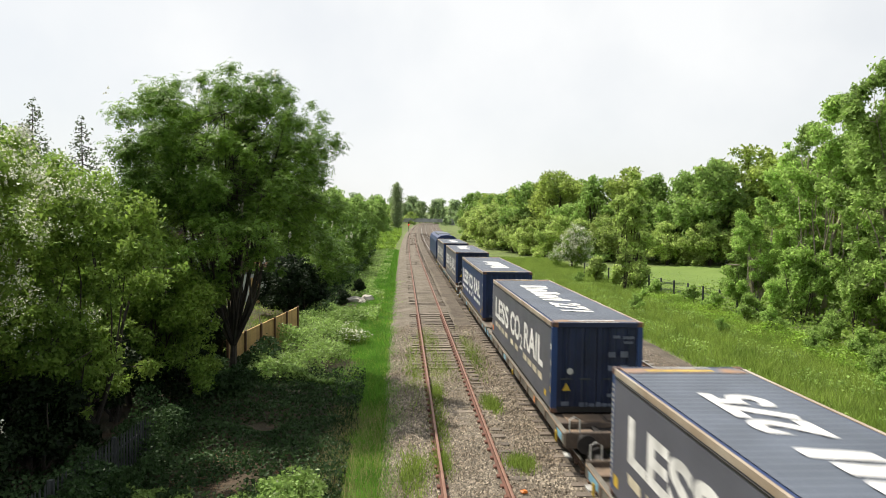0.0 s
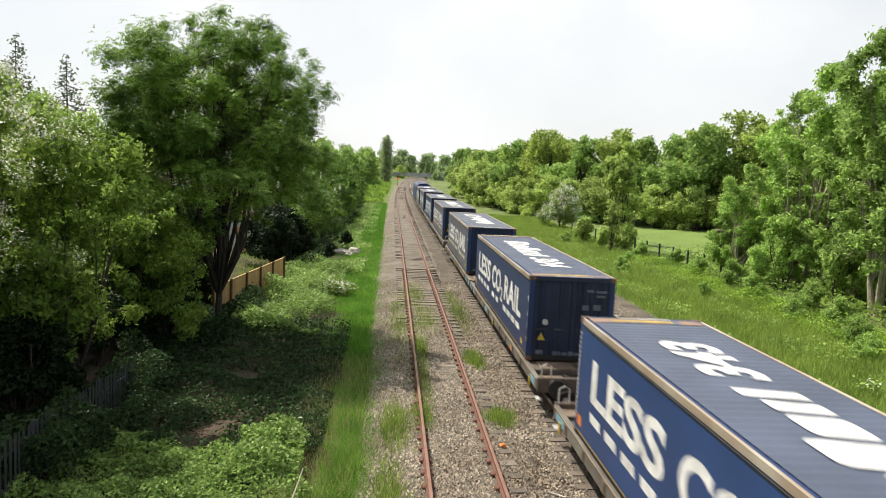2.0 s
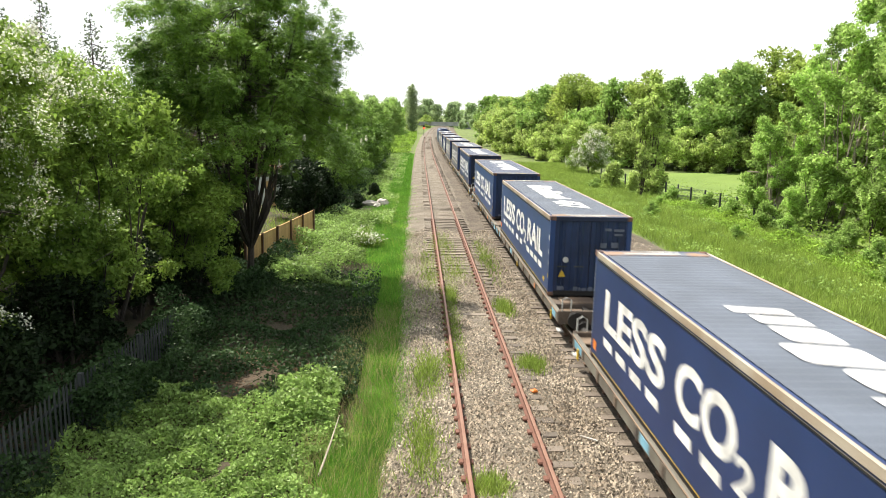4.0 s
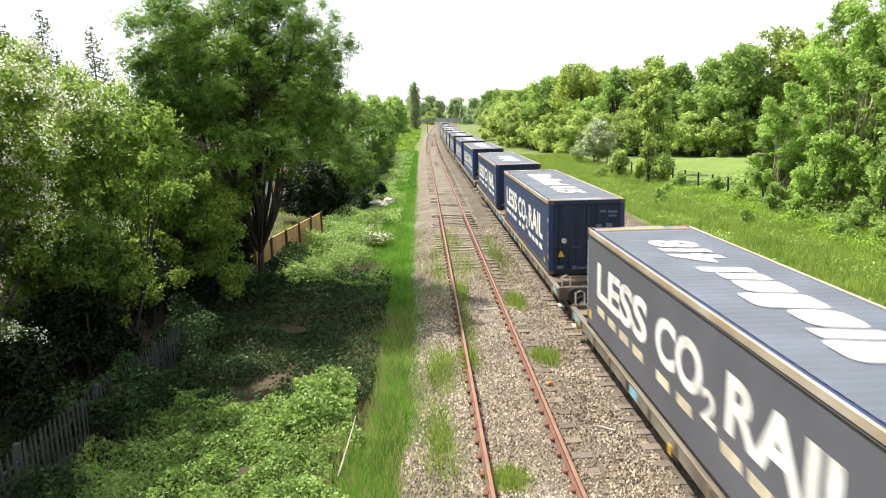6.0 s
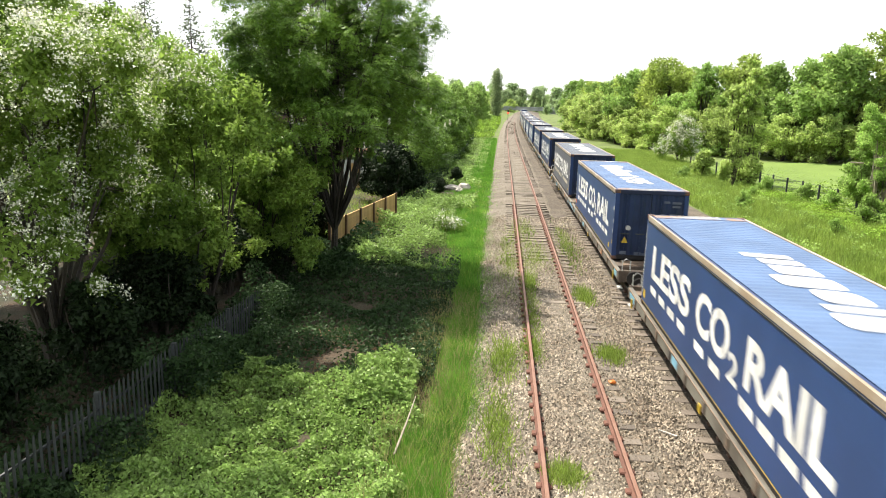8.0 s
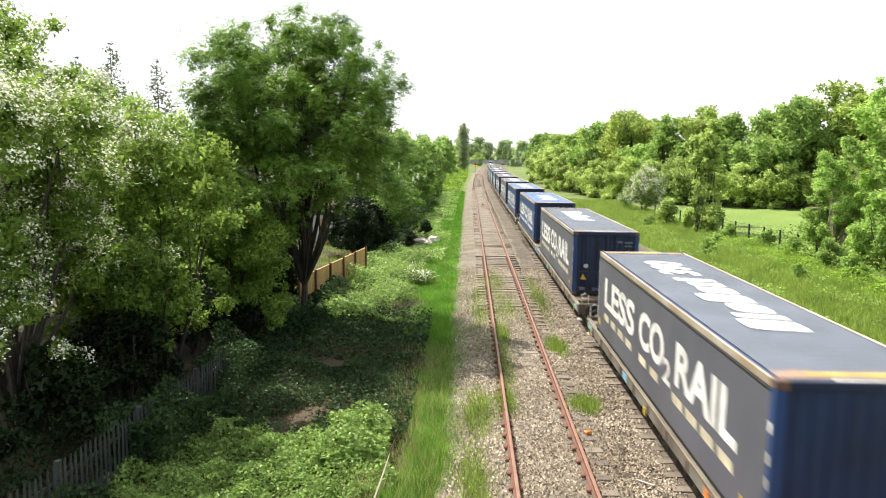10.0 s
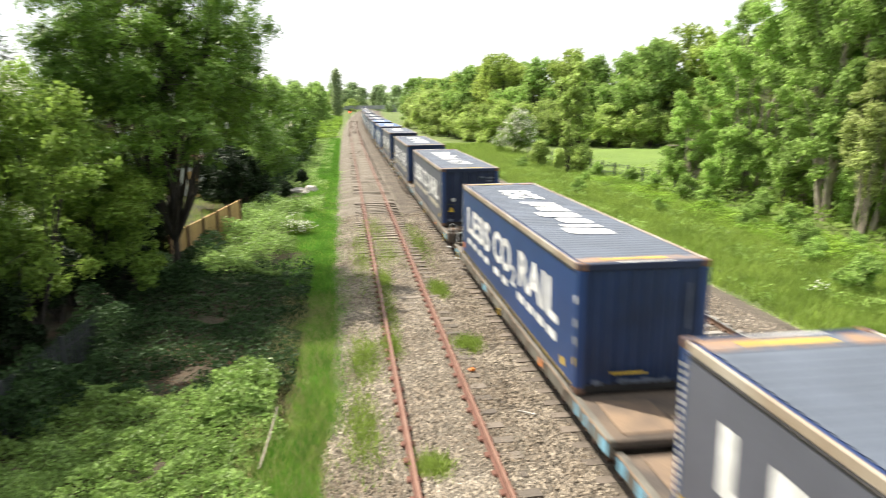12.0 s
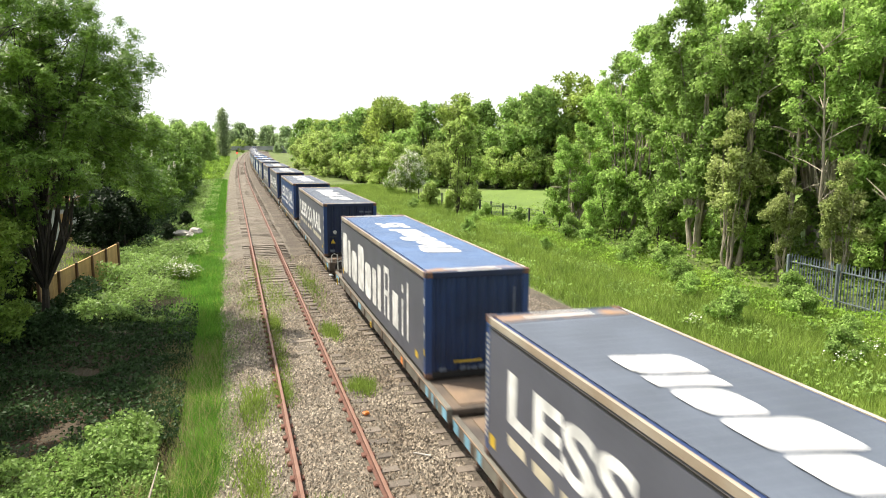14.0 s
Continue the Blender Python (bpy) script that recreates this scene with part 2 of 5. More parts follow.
def leaf_quads(rng, centres, outward, size, aspect=0.55, droop=0.3, up=0.5, simple=False):
    """One folded leaf at each centre: verts and quads; simple leaves are single triangles."""
    n = len(centres)
    nrm = outward * 0.45 + np.array([0, 0, up]) + rng.normal(0, 0.75, (n, 3))
    nrm /= np.linalg.norm(nrm, axis=1)[:, None]
    ax = rng.normal(0, 1, (n, 3)) + np.array([0, 0, -droop * 2])
    ax -= nrm * (ax * nrm).sum(1)[:, None]
    ax /= np.linalg.norm(ax, axis=1)[:, None] + 1e-9
    side = np.cross(nrm, ax)
    s = (size * rng.uniform(0.6, 1.35, n))[:, None]
    if simple:
        v = np.empty((n, 3, 3))
        v[:, 0] = centres - ax * s * 0.5 + side * s * aspect * 0.62
        v[:, 1] = centres - ax * s * 0.4 - side * s * aspect * 0.62
        v[:, 2] = centres + ax * s * 0.62
        return v.reshape(-1, 3), np.arange(3 * n).reshape(n, 3)
    v = np.empty((n, 4, 3))
    v[:, 0] = centres - ax * s * 0.5
    v[:, 2] = centres + ax * s * 0.5
    v[:, 1] = centres + side * s * aspect * 0.5 + nrm * s * 0.10
    v[:, 3] = centres - side * s * aspect * 0.5 + nrm * s * 0.10
    return v.reshape(-1, 3), np.arange(4 * n).reshape(n, 4)


def blob_cloud(rng, blobs, n, rough=0.42):
    """n points near the shells of round clumps (x, y, z, r), with the way outward at each."""
    blobs = np.array(blobs)
    w = blobs[:, 3] ** 2
    pick = rng.choice(len(blobs), n, p=w / w.sum())
    d = rng.normal(0, 1, (n, 3))
    d /= np.linalg.norm(d, axis=1)[:, None]
    rad = blobs[pick, 3] * (1 - np.abs(rng.normal(0, rough, n)) + rng.normal(0, 0.12, n))
    spray = rng.random(n) < 0.10
    rad = np.where(spray, rad * (1 + np.abs(rng.normal(0, 0.16, n))), rad)
    return blobs[pick, :3] + d * rad[:, None] * np.array([1, 1, 0.85]), d


def crown_blobs(rng, n, centre, radii, blob_r, inner=0.45, flat_base=-0.75, dome=False):
    # a few main lobes, each a loose heap of clumps, so that the outline is uneven
    lobes = [np.array(q) for q in ((0.1, 0.0, 0.86), (0.05, -0.1, -0.45), (-0.35, -0.3, 0.15), (0.4, -0.2, 0.3), (0.0, -0.35, 0.45), (0.1, 0.3, -0.1))]
    while len(lobes) < max(10, n // 7):
        d = rng.normal(0, 1, 3)
        d /= np.linalg.norm(d)
        if d[2] > flat_base:
            lobes.append(d * rng.uniform(inner, 0.95))
    out = []
    for k in range(n):
        q = lobes[k % len(lobes)] + rng.normal(0, 0.17, 3)
        if dome:
            q = rng.normal(0, 1, 3)
            q *= rng.uniform(0.06, 1.0) ** 0.45 / np.linalg.norm(q)
            q[:2] *= 1.0 / max(0.45, 1 - q[2] ** 2) ** 0.3
            if q[2] < 0:
                q[:2] *= 1.05
        r = np.linalg.norm(q)
        if r > 1.0 and not dome:
            q /= r
        if q[2] < 0 and flat_base < -0.96:
            q[:2] *= 0.95 / math.sqrt(max(0.12, 1 - q[2] ** 2))
        p = np.array(centre) + q * np.array(radii)
        out.append((*p, blob_r * rng.choice((0.5, 0.75, 0.95, 1.2)) * rng.uniform(0.85, 1.15)))
    return out, [np.array(centre) + q * np.array(radii) * 0.8 for q in lobes]


def palmate(rng, centres, outward, size):
    """Drooping hand-shaped leaves: six narrow leaflets spread round each stalk's end."""
    n = len(centres)
    v = np.empty((n, 6, 3, 3))
    axis = outward * 0.5 + np.array([0, 0, 0.75]) + rng.normal(0, 0.3, (n, 3))
    axis /= np.linalg.norm(axis, axis=1)[:, None]
    a = np.cross(axis, rng.normal(0, 1, (n, 3)))
    a /= np.linalg.norm(a, axis=1)[:, None] + 1e-9
    b = np.cross(axis, a)
    s = (size * rng.uniform(0.7, 1.3, n))[:, None]
    for k in range(6):
        w = 2 * math.pi * k / 6.6 + rng.normal(0, 0.12, n)[:, None]
        d = a * np.cos(w) + b * np.sin(w) - axis * 0.35
        e = np.cross(axis, d)
        v[:, k, 0] = centres
        v[:, k, 1] = centres + (d * 0.8 + e * 0.24) * s
        v[:, k, 2] = centres + (d - e * 0.1) * s
    return v.reshape(-1, 3), np.arange(18 * n).reshape(-1, 3)


def tree(name, height, z0, radii, nblobs, blob_r, leaves, leaf, mat, label, trunk_r=0.2, bark="bark", seed=1, flowers=None, stems=1, inner=0.4, droop=0.3, taper=0.0, base=-0.75, aspect=0.55, simple=True, dome=False, rough=0.42, spread_leaf=False):
    """A tapered trunk with limbs to every clump, and a crown of single leaves."""
    rng = np.random.default_rng(seed)
    top = new(name)
    tagged(top, label, "bush" if "bush" in name or "shrub" in name else "tree")
    cz = (height + z0) / 2
    blobs, lobes = crown_blobs(rng, nblobs, (0, 0, cz), (radii[0] - blob_r * 0.6, radii[1] - blob_r * 0.6, (height - z0) / 2 - blob_r * 0.6), blob_r, inner, base, dome)
    if taper:
        blobs = [(x * (1 - taper * (z - z0) / (height - z0)), y * (1 - taper * (z - z0) / (height - z0)), z, r * (1 - 0.6 * taper * (z - z0) / (height - z0))) for x, y, z, r in blobs]
    verts, faces = [], []
    stem_tops = []
    for s in range(stems):
        a = rng.uniform(0, 6.28)
        sp = 0.0 if stems == 1 else radii[0] * 0.45
        tip = Vector((math.cos(a) * sp, math.sin(a) * sp, z0 + (height - z0) * 0.72))
        foot = Vector((math.cos(a) * sp * 0.15, math.sin(a) * sp * 0.15, -0.15))
        pts = [foot.lerp(tip, i / 6) + Vector((rng.normal(0, 0.05), rng.normal(0, 0.05), 0)) * (height / 8) * (0 < i) for i in range(7)]
        tube(verts, faces, pts, [trunk_r * (1.25 if i == 0 else 1) * (1 - 0.8 * i / 6) for i in range(7)], 8)
        stem_tops.append(pts)
    # limbs climb from the stems to the lobes; thin twigs go on to every clump
    for n, q in enumerate(lobes):
        e = Vector(q)
        pts = min(stem_tops, key=lambda s: (s[4].xy - e.xy).length)
        k = min(4, max(1, int(6 * max(0.05, (e.z - 0.38 * height) / height))))
        s = pts[k]
        r = max(0.012, trunk_r * (1 - 0.8 * k / 6) * 0.5)
        bow = Vector((rng.normal(0, 0.06), rng.normal(0, 0.06), 0)) * (e - s).length
        tube(verts, faces, [s, s.lerp(e, 0.35) + bow, s.lerp(e, 0.7) + bow * 0.7 + Vector((0, 0, 0.06 * (e - s).length)), e], [r, r * 0.75, r * 0.5, r * 0.25], 5)
        for bx, by, bz, br in blobs[n::len(lobes)]:
            if rng.random() < 0.6:
                tube(verts, faces, [e, Vector((bx, by, bz))], [r * 0.3, 0.006], 3)
    pymesh("trunk", verts, faces, M[bark], top)
    c, d = blob_cloud(rng, blobs, leaves, rough)
    v, f = palmate(rng, c, d, leaf) if spread_leaf else leaf_quads(rng, c, d, leaf, aspect, droop, simple=simple)
    pymesh("crown", v, f, mat, top)
    if flowers:
        fmat, count, size, lift, flabel = flowers
        c, d = blob_cloud(rng, blobs, count, 0.08)
        keep = d[:, 2] > -0.25
        c, d = c[keep] + d[keep] * lift, d[keep]
        if count > 500:
            # blossom sits in loose sprays along the twigs
            c, d = np.repeat(c, 26, 0), np.repeat(d, 26, 0)
            c = c + rng.normal(0, size * 2.0, c.shape)
        else:
            # upright candles, thinner towards the tip
            c, d = np.repeat(c, 20, 0), np.repeat(d, 20, 0)
            up = rng.random(len(c))
            c = c + np.stack([rng.normal(0, 0.045, len(c)) * (1.1 - up), rng.normal(0, 0.045, len(c)) * (1.1 - up), 0.3 * up], -1)
        v, f = leaf_quads(rng, c, d, size, 0.9, 0.0, simple=True)
        pymesh("blossom", v, f, fmat, top, flabel)
    return top


def stand(ob, x, y, z=-0.45, turn=0.0, scale=1.0):
    ob.scale = (scale,) * 3
    ob.location = (x, y, z)
    ob.rotation_euler = (0, 0, radians(turn))
    return ob


def again(ob, x, y, z=-0.45, turn=0.0, scale=1.0):
    o = copy_thing(ob, pose(x, y, z, 0, 0, turn))
    o.scale = (scale,) * 3
    return o


# ---- the line of the railway ----
SIDING, MAIN, FAR = 1.755, 5.40, 9.70


def bend(y):
    """How far the line has turned aside, and its heading in degrees, at y."""
    d = max(0.0, y - 90.0)
    return 7.0e-5 * d * d, -math.degrees(math.atan(1.4e-4 * d))


# ---- ground ----
def ground_height(x, y):
    b = bend(y)[0]
    u = x - b
    h = -0.5
    if u < -6:
        h += min(0.25, (-6 - u) * 0.04)
    if u > 24:
        h += min(1.2, (u - 24) * 0.02)
    far = max(0.0, math.hypot(x, y) - 500)
    h += 0.012 * far * (0.6 + 0.4 * noise.noise(Vector((x * 0.002, y * 0.002, 0))))
    return h + 0.07 * noise.noise(Vector((x * 0.35, y * 0.35, 0)))


def build_ground():
    xs = sorted(set([-1500, -900, -500, -300, -200, -140, -100, -75, -55] + [x * 1.0 for x in range(-42, 61)] + [70, 85, 105, 140, 200, 300, 500, 900, 1500]))
    ys = sorted(set([-300, -150, -80, -40] + list(range(-20, 130, 1)) + list(range(130, 300, 6)) + [320, 360, 400, 460, 530, 620, 740, 900, 1100, 1400, 2000]))
    verts = [(x, y, ground_height(x, y)) for y in ys for x in xs]
    w = len(xs)
    faces = [(j * w + i, j * w + i + 1, (j + 1) * w + i + 1, (j + 1) * w + i) for j in range(len(ys) - 1) for i in range(w - 1)]
    ob = pymesh("ground", verts, faces, M["ground"])
    return tagged(ob, "rough green turf and weedy soil beside the railway", "ground", kind="structure")


def ribbon(name, profile, y0, y1, mat, label, category, lump=0.0):
    """A long bed whose section is profile, following the line."""
    ys = [y0 + i * 0.5 for i in range(int((min(y1, 60) - y0) / 0.5) + 1)] + [y for y in range(64, int(y1) + 1, 6)]
    verts, faces = [], []
    n = len(profile)
    for y in ys:
        b = bend(y)[0]
        for i, (x, z) in enumerate(profile):
            edge = 0.25 if i in (0, n - 1) else 0.0
            verts.append((x + b + edge * noise.noise(Vector((x, y * 0.5, 3))), y, z + lump * noise.noise(Vector((x * 0.8, y * 0.4, 7)))))
    for j in range(len(ys) - 1):
        for i in range(n - 1):
            faces.append((j * n + i, j * n + i + 1, (j + 1) * n + i + 1, (j + 1) * n + i))
    return tagged(pymesh(name, verts, faces, mat), label, category, kind="structure")


def build_field():
    xs, ys = [24.3 + i * 2 for i in range(32)], [34 + j * 2 for j in range(30)]
    verts = [(x - (0.1 * (y - 47) if x < 26 else 0), y, ground_height(x, y) + 0.06) for y in ys for x in xs]
    w = len(xs)
    faces = [(j * w + i, j * w + i + 1, (j + 1) * w + i + 1, (j + 1) * w + i) for j in range(len(ys) - 1) for i in range(w - 1)]
    return tagged(pymesh("ground_field", verts, faces, M["field"]), "short bright green field beyond the wire fence", "field", kind="structure")


def build_litter():
    xs, ys = [-26 + i * 0.6 for i in range(42)], [4 + j * 1.0 for j in range(58)]
    verts = [(x + 0.5 * noise.noise(Vector((x, y * 0.5, 2))), y, ground_height(x, y) + 0.045 + 0.05 * noise.noise(Vector((x * 1.3, y * 1.3, 5)))) for y in ys for x in xs]
    w = len(xs)
    faces = [(j * w + i, j * w + i + 1, (j + 1) * w + i + 1, (j + 1) * w + i) for j in range(len(ys) - 1) for i in range(w - 1)]
    return tagged(pymesh("ground_litter", verts, faces, M["litter"]), "brown leaf litter and bare soil beneath the trees", "ground", kind="structure")


build_ground()
build_field()
build_litter()
ribbon("ballast_siding", [(-0.9, -0.62), (-0.45, -0.36), (0.2, -0.25), (0.7, -0.215), (1.2, -0.2), (1.75, -0.205), (2.3, -0.2), (2.8, -0.215), (3.25, -0.25)], -30, 700, M["ballast"], "pale grey crushed stone bed of the siding", "ballast", 0.05)
ribbon("ballast_main", [(3.25, -0.25), (3.6, -0.26), (4.1, -0.225), (4.7, -0.205), (5.4, -0.205), (6.1, -0.205), (6.7, -0.225), (7.6, -0.25), (8.3, -0.225), (9.0, -0.205), (9.7, -0.205), (10.4, -0.205), (11.1, -0.225), (12.0, -0.25), (12.9, -0.36), (13.5, -0.62)], -30, 700, M["dirty"], "brownish crushed stone bed under the running lines", "ballast", 0.03)

# ---- tracks ----
RAIL_SECTION = [(-0.07, -0.165), (0.07, -0.165), (0.07, -0.150), (0.012, -0.135), (0.012, -0.045), (0.036, -0.035), (0.036, -0.006), (0.028, 0.0), (-0.028, 0.0), (-0.036, -0.006), (-0.036, -0.035), (-0.012, -0.045), (-0.012, -0.135), (-0.07, -0.150)]


def rail(x, parent, side, head):
    ys = [-30.0] + [y for y in range(90, 720, 10)]
    verts, faces = [], []
    n = len(RAIL_SECTION)
    for y in ys:
        b = bend(y)[0]
        verts += [(x + b + u, y, z) for u, z in RAIL_SECTION]
    for j in range(len(ys) - 1):
        for i in range(n):
            i2 = (i + 1) % n
            faces.append((j * n + i, (j + 1) * n + i, (j + 1) * n + i2, j * n + i2))
    ob = pymesh("rail", verts, faces, side, parent)
    ob.data.materials.append(head)
    for k, p in enumerate(ob.data.polygons):
        if k % n in (6, 7, 8):
            p.material_index = 1
    return ob


def sleeper_mesh(mat, w, rng):
    bm = box(bmesh.new(), -w / 2, w / 2, -0.125, 0.125, -0.30, -0.168, 0.012)
    for v in bm.verts:
        v.co += Vector((rng.normal(0, 0.012), rng.normal(0, 0.008), rng.normal(0, 0.004)))
    me = bpy.data.meshes.new("sleeper")
    bm.to_mesh(me)
    bm.free()
    me.materials.append(mat)
    return me


def track(x, label, side, head, sleeper, width, y_first, lift, seed):
    rng = np.random.default_rng(seed)
    top = tagged(new("railway_track"), label, "railway track")
    for s in (-0.7525, 0.7525):
        rail(x + s, top, side, head)
    meshes = [sleeper_mesh(sleeper, width, rng) for _ in range(4)]
    chair = part("chair", box(box(bmesh.new(), -0.15, -0.045, -0.09, 0.09, -0.168, -0.10, 0.02), 0.045, 0.13, -0.09, 0.09, -0.168, -0.11, 0.02), side, top)
    cm = chair.data
    chair.location = (x - 0.7525, y_first, 0)
    verts, faces = [], []
    i = 0
    y = y_first
    while y < 240:
        b, h = bend(y)
        z = lift(y) + rng.normal(0, 0.006)
        px = x + b + rng.normal(0, 0.03)
        if i < 190:
            ob = new("sleeper", meshes[i % 4])
            ob.parent = top
            ob.location, ob.rotation_euler = (px, y, z), (0, radians(-1.3) if z < -0.03 and x < 3 else 0, radians(h + rng.normal(0, 0.6)))
            if y < 45 and i:
                for s in (-0.7525, 0.7525):
                    c = new("chair", cm)
                    c.parent, c.location = top, (x + s + b, y, z * 0.5)
        else:
            base = len(verts)
            verts += [(px + u * width / 2, y + v * 0.125, -0.168 + z) for u, v in ((-1, -1), (1, -1), (1, 1), (-1, 1))]
            verts += [(px + u * width / 2, y + v * 0.125, -0.30 + z) for u, v in ((-1, -1), (1, -1), (1, 1), (-1, 1))]
            faces += [tuple(base + k for k in f) for f in ((0, 1, 2, 3), (4, 5, 1, 0), (5, 6, 2, 1), (6, 7, 3, 2), (7, 4, 0, 3))]
        i += 1
        y += 0.66
    tagged(pymesh("sleeper", verts, faces, sleeper, top), kind="stuff")
    return top


# the siding's bed hides most of its sleepers close by and lies lower further on
track(SIDING, "disused rusty siding on half-buried timber sleepers", M["rust"], M["head"], M["old_sleeper"], 2.55, 6.0, lambda y: 0.02 * math.sin(y * 1.7) - 0.012 if 29.5 < y < 48 else (-0.055 if y < 29.5 else -0.03), 3)
track(MAIN, "running line on dark timber sleepers under the train", M["darkrail"], M["steel"], M["sleeper"], 2.6, 6.2, lambda y: -0.02, 4)
track(FAR, "running line with brown rails on concrete sleepers", M["darkrail"], M["steel"], M["concrete"], 2.5, 6.1, lambda y: 0.0, 5)


def stones():
    rng = np.random.default_rng(11)
    base = np.array([(1, 0, -0.5), (0, 1, -0.5), (-1, 0, -0.5), (0, -1, -0.5), (0, 0, 1)], float)
    tri = np.array([(0, 1, 4), (1, 2, 4), (2, 3, 4), (3, 0, 4)])
    n = 90000
    y = 7.5 + 34 * rng.random(n) ** 1.7
    x = np.where(rng.random(n) < 0.72, rng.uniform(-0.75, 4.3, n), rng.uniform(7.0, 13.2, n))
    z = np.interp(x, [-0.75, -0.45, 0.2, 0.7, 1.2, 2.8, 3.25, 4.1, 4.7, 6.1, 7.6, 9, 10.4, 12, 13.2], [-.53, -.36, -.25, -.215, -.2, -.215, -.25, -.225, -.205, -.205, -.25, -.205, -.205, -.25, -.48])
    lump = np.array([noise.noise(Vector((a * 0.8, b * 0.4, 7))) for a, b in zip(x, y)])
    z = z + lump * np.where(x < 3.25, 0.05, 0.03) + 0.008
    on_sleeper = np.zeros(n, bool)
    for c, y0, k in ((MAIN, 6.2, 1.28), (FAR, 6.1, 1.23)):
        on_sleeper |= (np.abs(x - c) < k) & (np.abs((y - y0 + 0.33) % 0.66 - 0.33) < 0.13)
    for c in (SIDING, MAIN, FAR):
        for s in (-0.7525, 0.7525):
            on_sleeper |= np.abs(x - c - s) < 0.09
    keep = ~on_sleeper
    x, y, z = x[keep], y[keep], z[keep]
    n = len(x)
    w = rng.uniform(0, 6.28, n)
    q = np.zeros((n, 3, 3))
    q[:, 0, 0], q[:, 0, 1], q[:, 1, 0], q[:, 1, 1], q[:, 2, 2] = np.cos(w), -np.sin(w), np.sin(w), np.cos(w), 1
    q[:, 2, :2] = rng.normal(0, 0.35, (n, 2))
    shape = base[None] * rng.uniform(0.6, 1.3, (n, 5, 1))
    shape[:, 4, :2] += rng.normal(0, 0.45, (n, 2))
    s = rng.uniform(0.022, 0.052, n)[:, None, None]
    v = np.einsum("nij,nkj->nki", q, shape) * s * np.array([1, 1, 0.75]) + np.stack([x, y, z], -1)[:, None]
    f = (np.arange(n)[:, None, None] * 5 + tri[None]).reshape(-1, 3)
    tagged(pymesh("ballast_stones", v.reshape(-1, 3), f, M["stone"]), "loose crushed granite ballast stones between the rails", "ballast", kind="stuff")


stones()

# ---- the train ----
LONG, WIDE, HIGH, DECK = 13.0, 2.55, 2.50, 0.81
SMALL_GAP, BIG_GAP = 4.1, 5.7
PAIR = 2 * LONG + SMALL_GAP + BIG_GAP


def rear_offset(i):
    """Metres from the rear of container 1 back to the rear of container i."""
    pair, odd = divmod(i - 1, 2)
    return pair * PAIR + odd * (LONG + SMALL_GAP)


def train_at(t):
    """Where the rear end of container 1 is at t seconds: the train gathers speed slowly."""
    return 0.66 + 18.31 * t + 0.046 * t * t


TEXTS = {}


def text_mesh(text, size, weight, shear=0.0):
    key = (text, size, weight, shear)
    if key not in TEXTS:
        cu = bpy.data.curves.new("text", "FONT")
        cu.body, cu.size, cu.offset, cu.shear = text, size, weight, shear
        cu.resolution_u = 4
        ob = new("text", cu)
        bpy.context.view_layer.update()
        me = bpy.data.meshes.new_from_object(ob.evaluated_get(bpy.context.evaluated_depsgraph_get()))
        bpy.data.objects.remove(ob)
        TEXTS[key] = me
    return TEXTS[key]


def fitted_text(name, text, x0, x1, z0, z1, parent, m, mat, weight=0.03, shear=0.0):
    """Lettering stretched over x0..x1, z0..z1 of the plane m."""
    src = text_mesh(text, 1.0, weight, shear)
    co = np.empty(len(src.vertices) * 3)
    src.vertices.foreach_get("co", co)
    co = co.reshape(-1, 3)
    lo, hi = co.min(0), co.max(0)
    me = src.copy()
    out = np.zeros_like(co)
    out[:, 0] = x0 + (co[:, 0] - lo[0]) / (hi[0] - lo[0]) * (x1 - x0)
    out[:, 1] = z0 + (co[:, 1] - lo[1]) / (hi[1] - lo[1]) * (z1 - z0)
    me.vertices.foreach_set("co", out.ravel())
    me.transform(m)
    me.materials.clear()
    return finish(name, me, mat, parent)


def plane_bars(name, quads, parent, m, mat):
    """Flat bars: each four corners (u, v) on the plane m."""
    verts, faces = [], []
    for q in quads:
        b = len(verts)
        verts += [tuple(m @ Vector((u, v, 0))) for u, v in q]
        faces.append(tuple(range(b, b + len(q))))
    return pymesh(name, verts, faces, mat, parent)


def bar(u0, u1, v0, v1, lean=0.0):
    return [(u0, v0), (u1, v0), (u1 + lean, v1), (u0 + lean, v1)]


def glyph_blocks(u0, u1, v0, v1, lean):
    """A brand name as plain rounded blocks with the rhythm of its letters: width, height and corner of each."""
    rhythm = ((0.9, 1.0, 0.22), (0.42, 0.9, 0.12), (0.98, 0.74, 0.32), (0.95, 1.0, 0.2), (0.88, 0.74, 0.22), (0.5, 0.74, 0.12), (0.42, 0.9, 0.12))
    out = []
    unit = (u1 - u0) / (sum(r[0] for r in rhythm) + 0.2 * (len(rhythm) - 1))
    a = u0
    for w, tall, soft in rhythm:
        b, top = a + w * unit, v0 + (v1 - v0) * tall
        cu, cv = soft * (b - a), soft * 0.7 * (top - v0)
        ring = []
        for cx, cy, start in ((b - cu, v0 + cv, -90), (b - cu, top - cv, 0), (a + cu, top - cv, 90), (a + cu, v0 + cv, 180)):
            for k in range(4):
                g = radians(start + 30 * k)
                v = cy + cv * math.sin(g)
                ring.append((cx + cu * math.cos(g) + lean * (v - v0), v))
        out.append(ring)
        a = b + 0.2 * unit
    return out


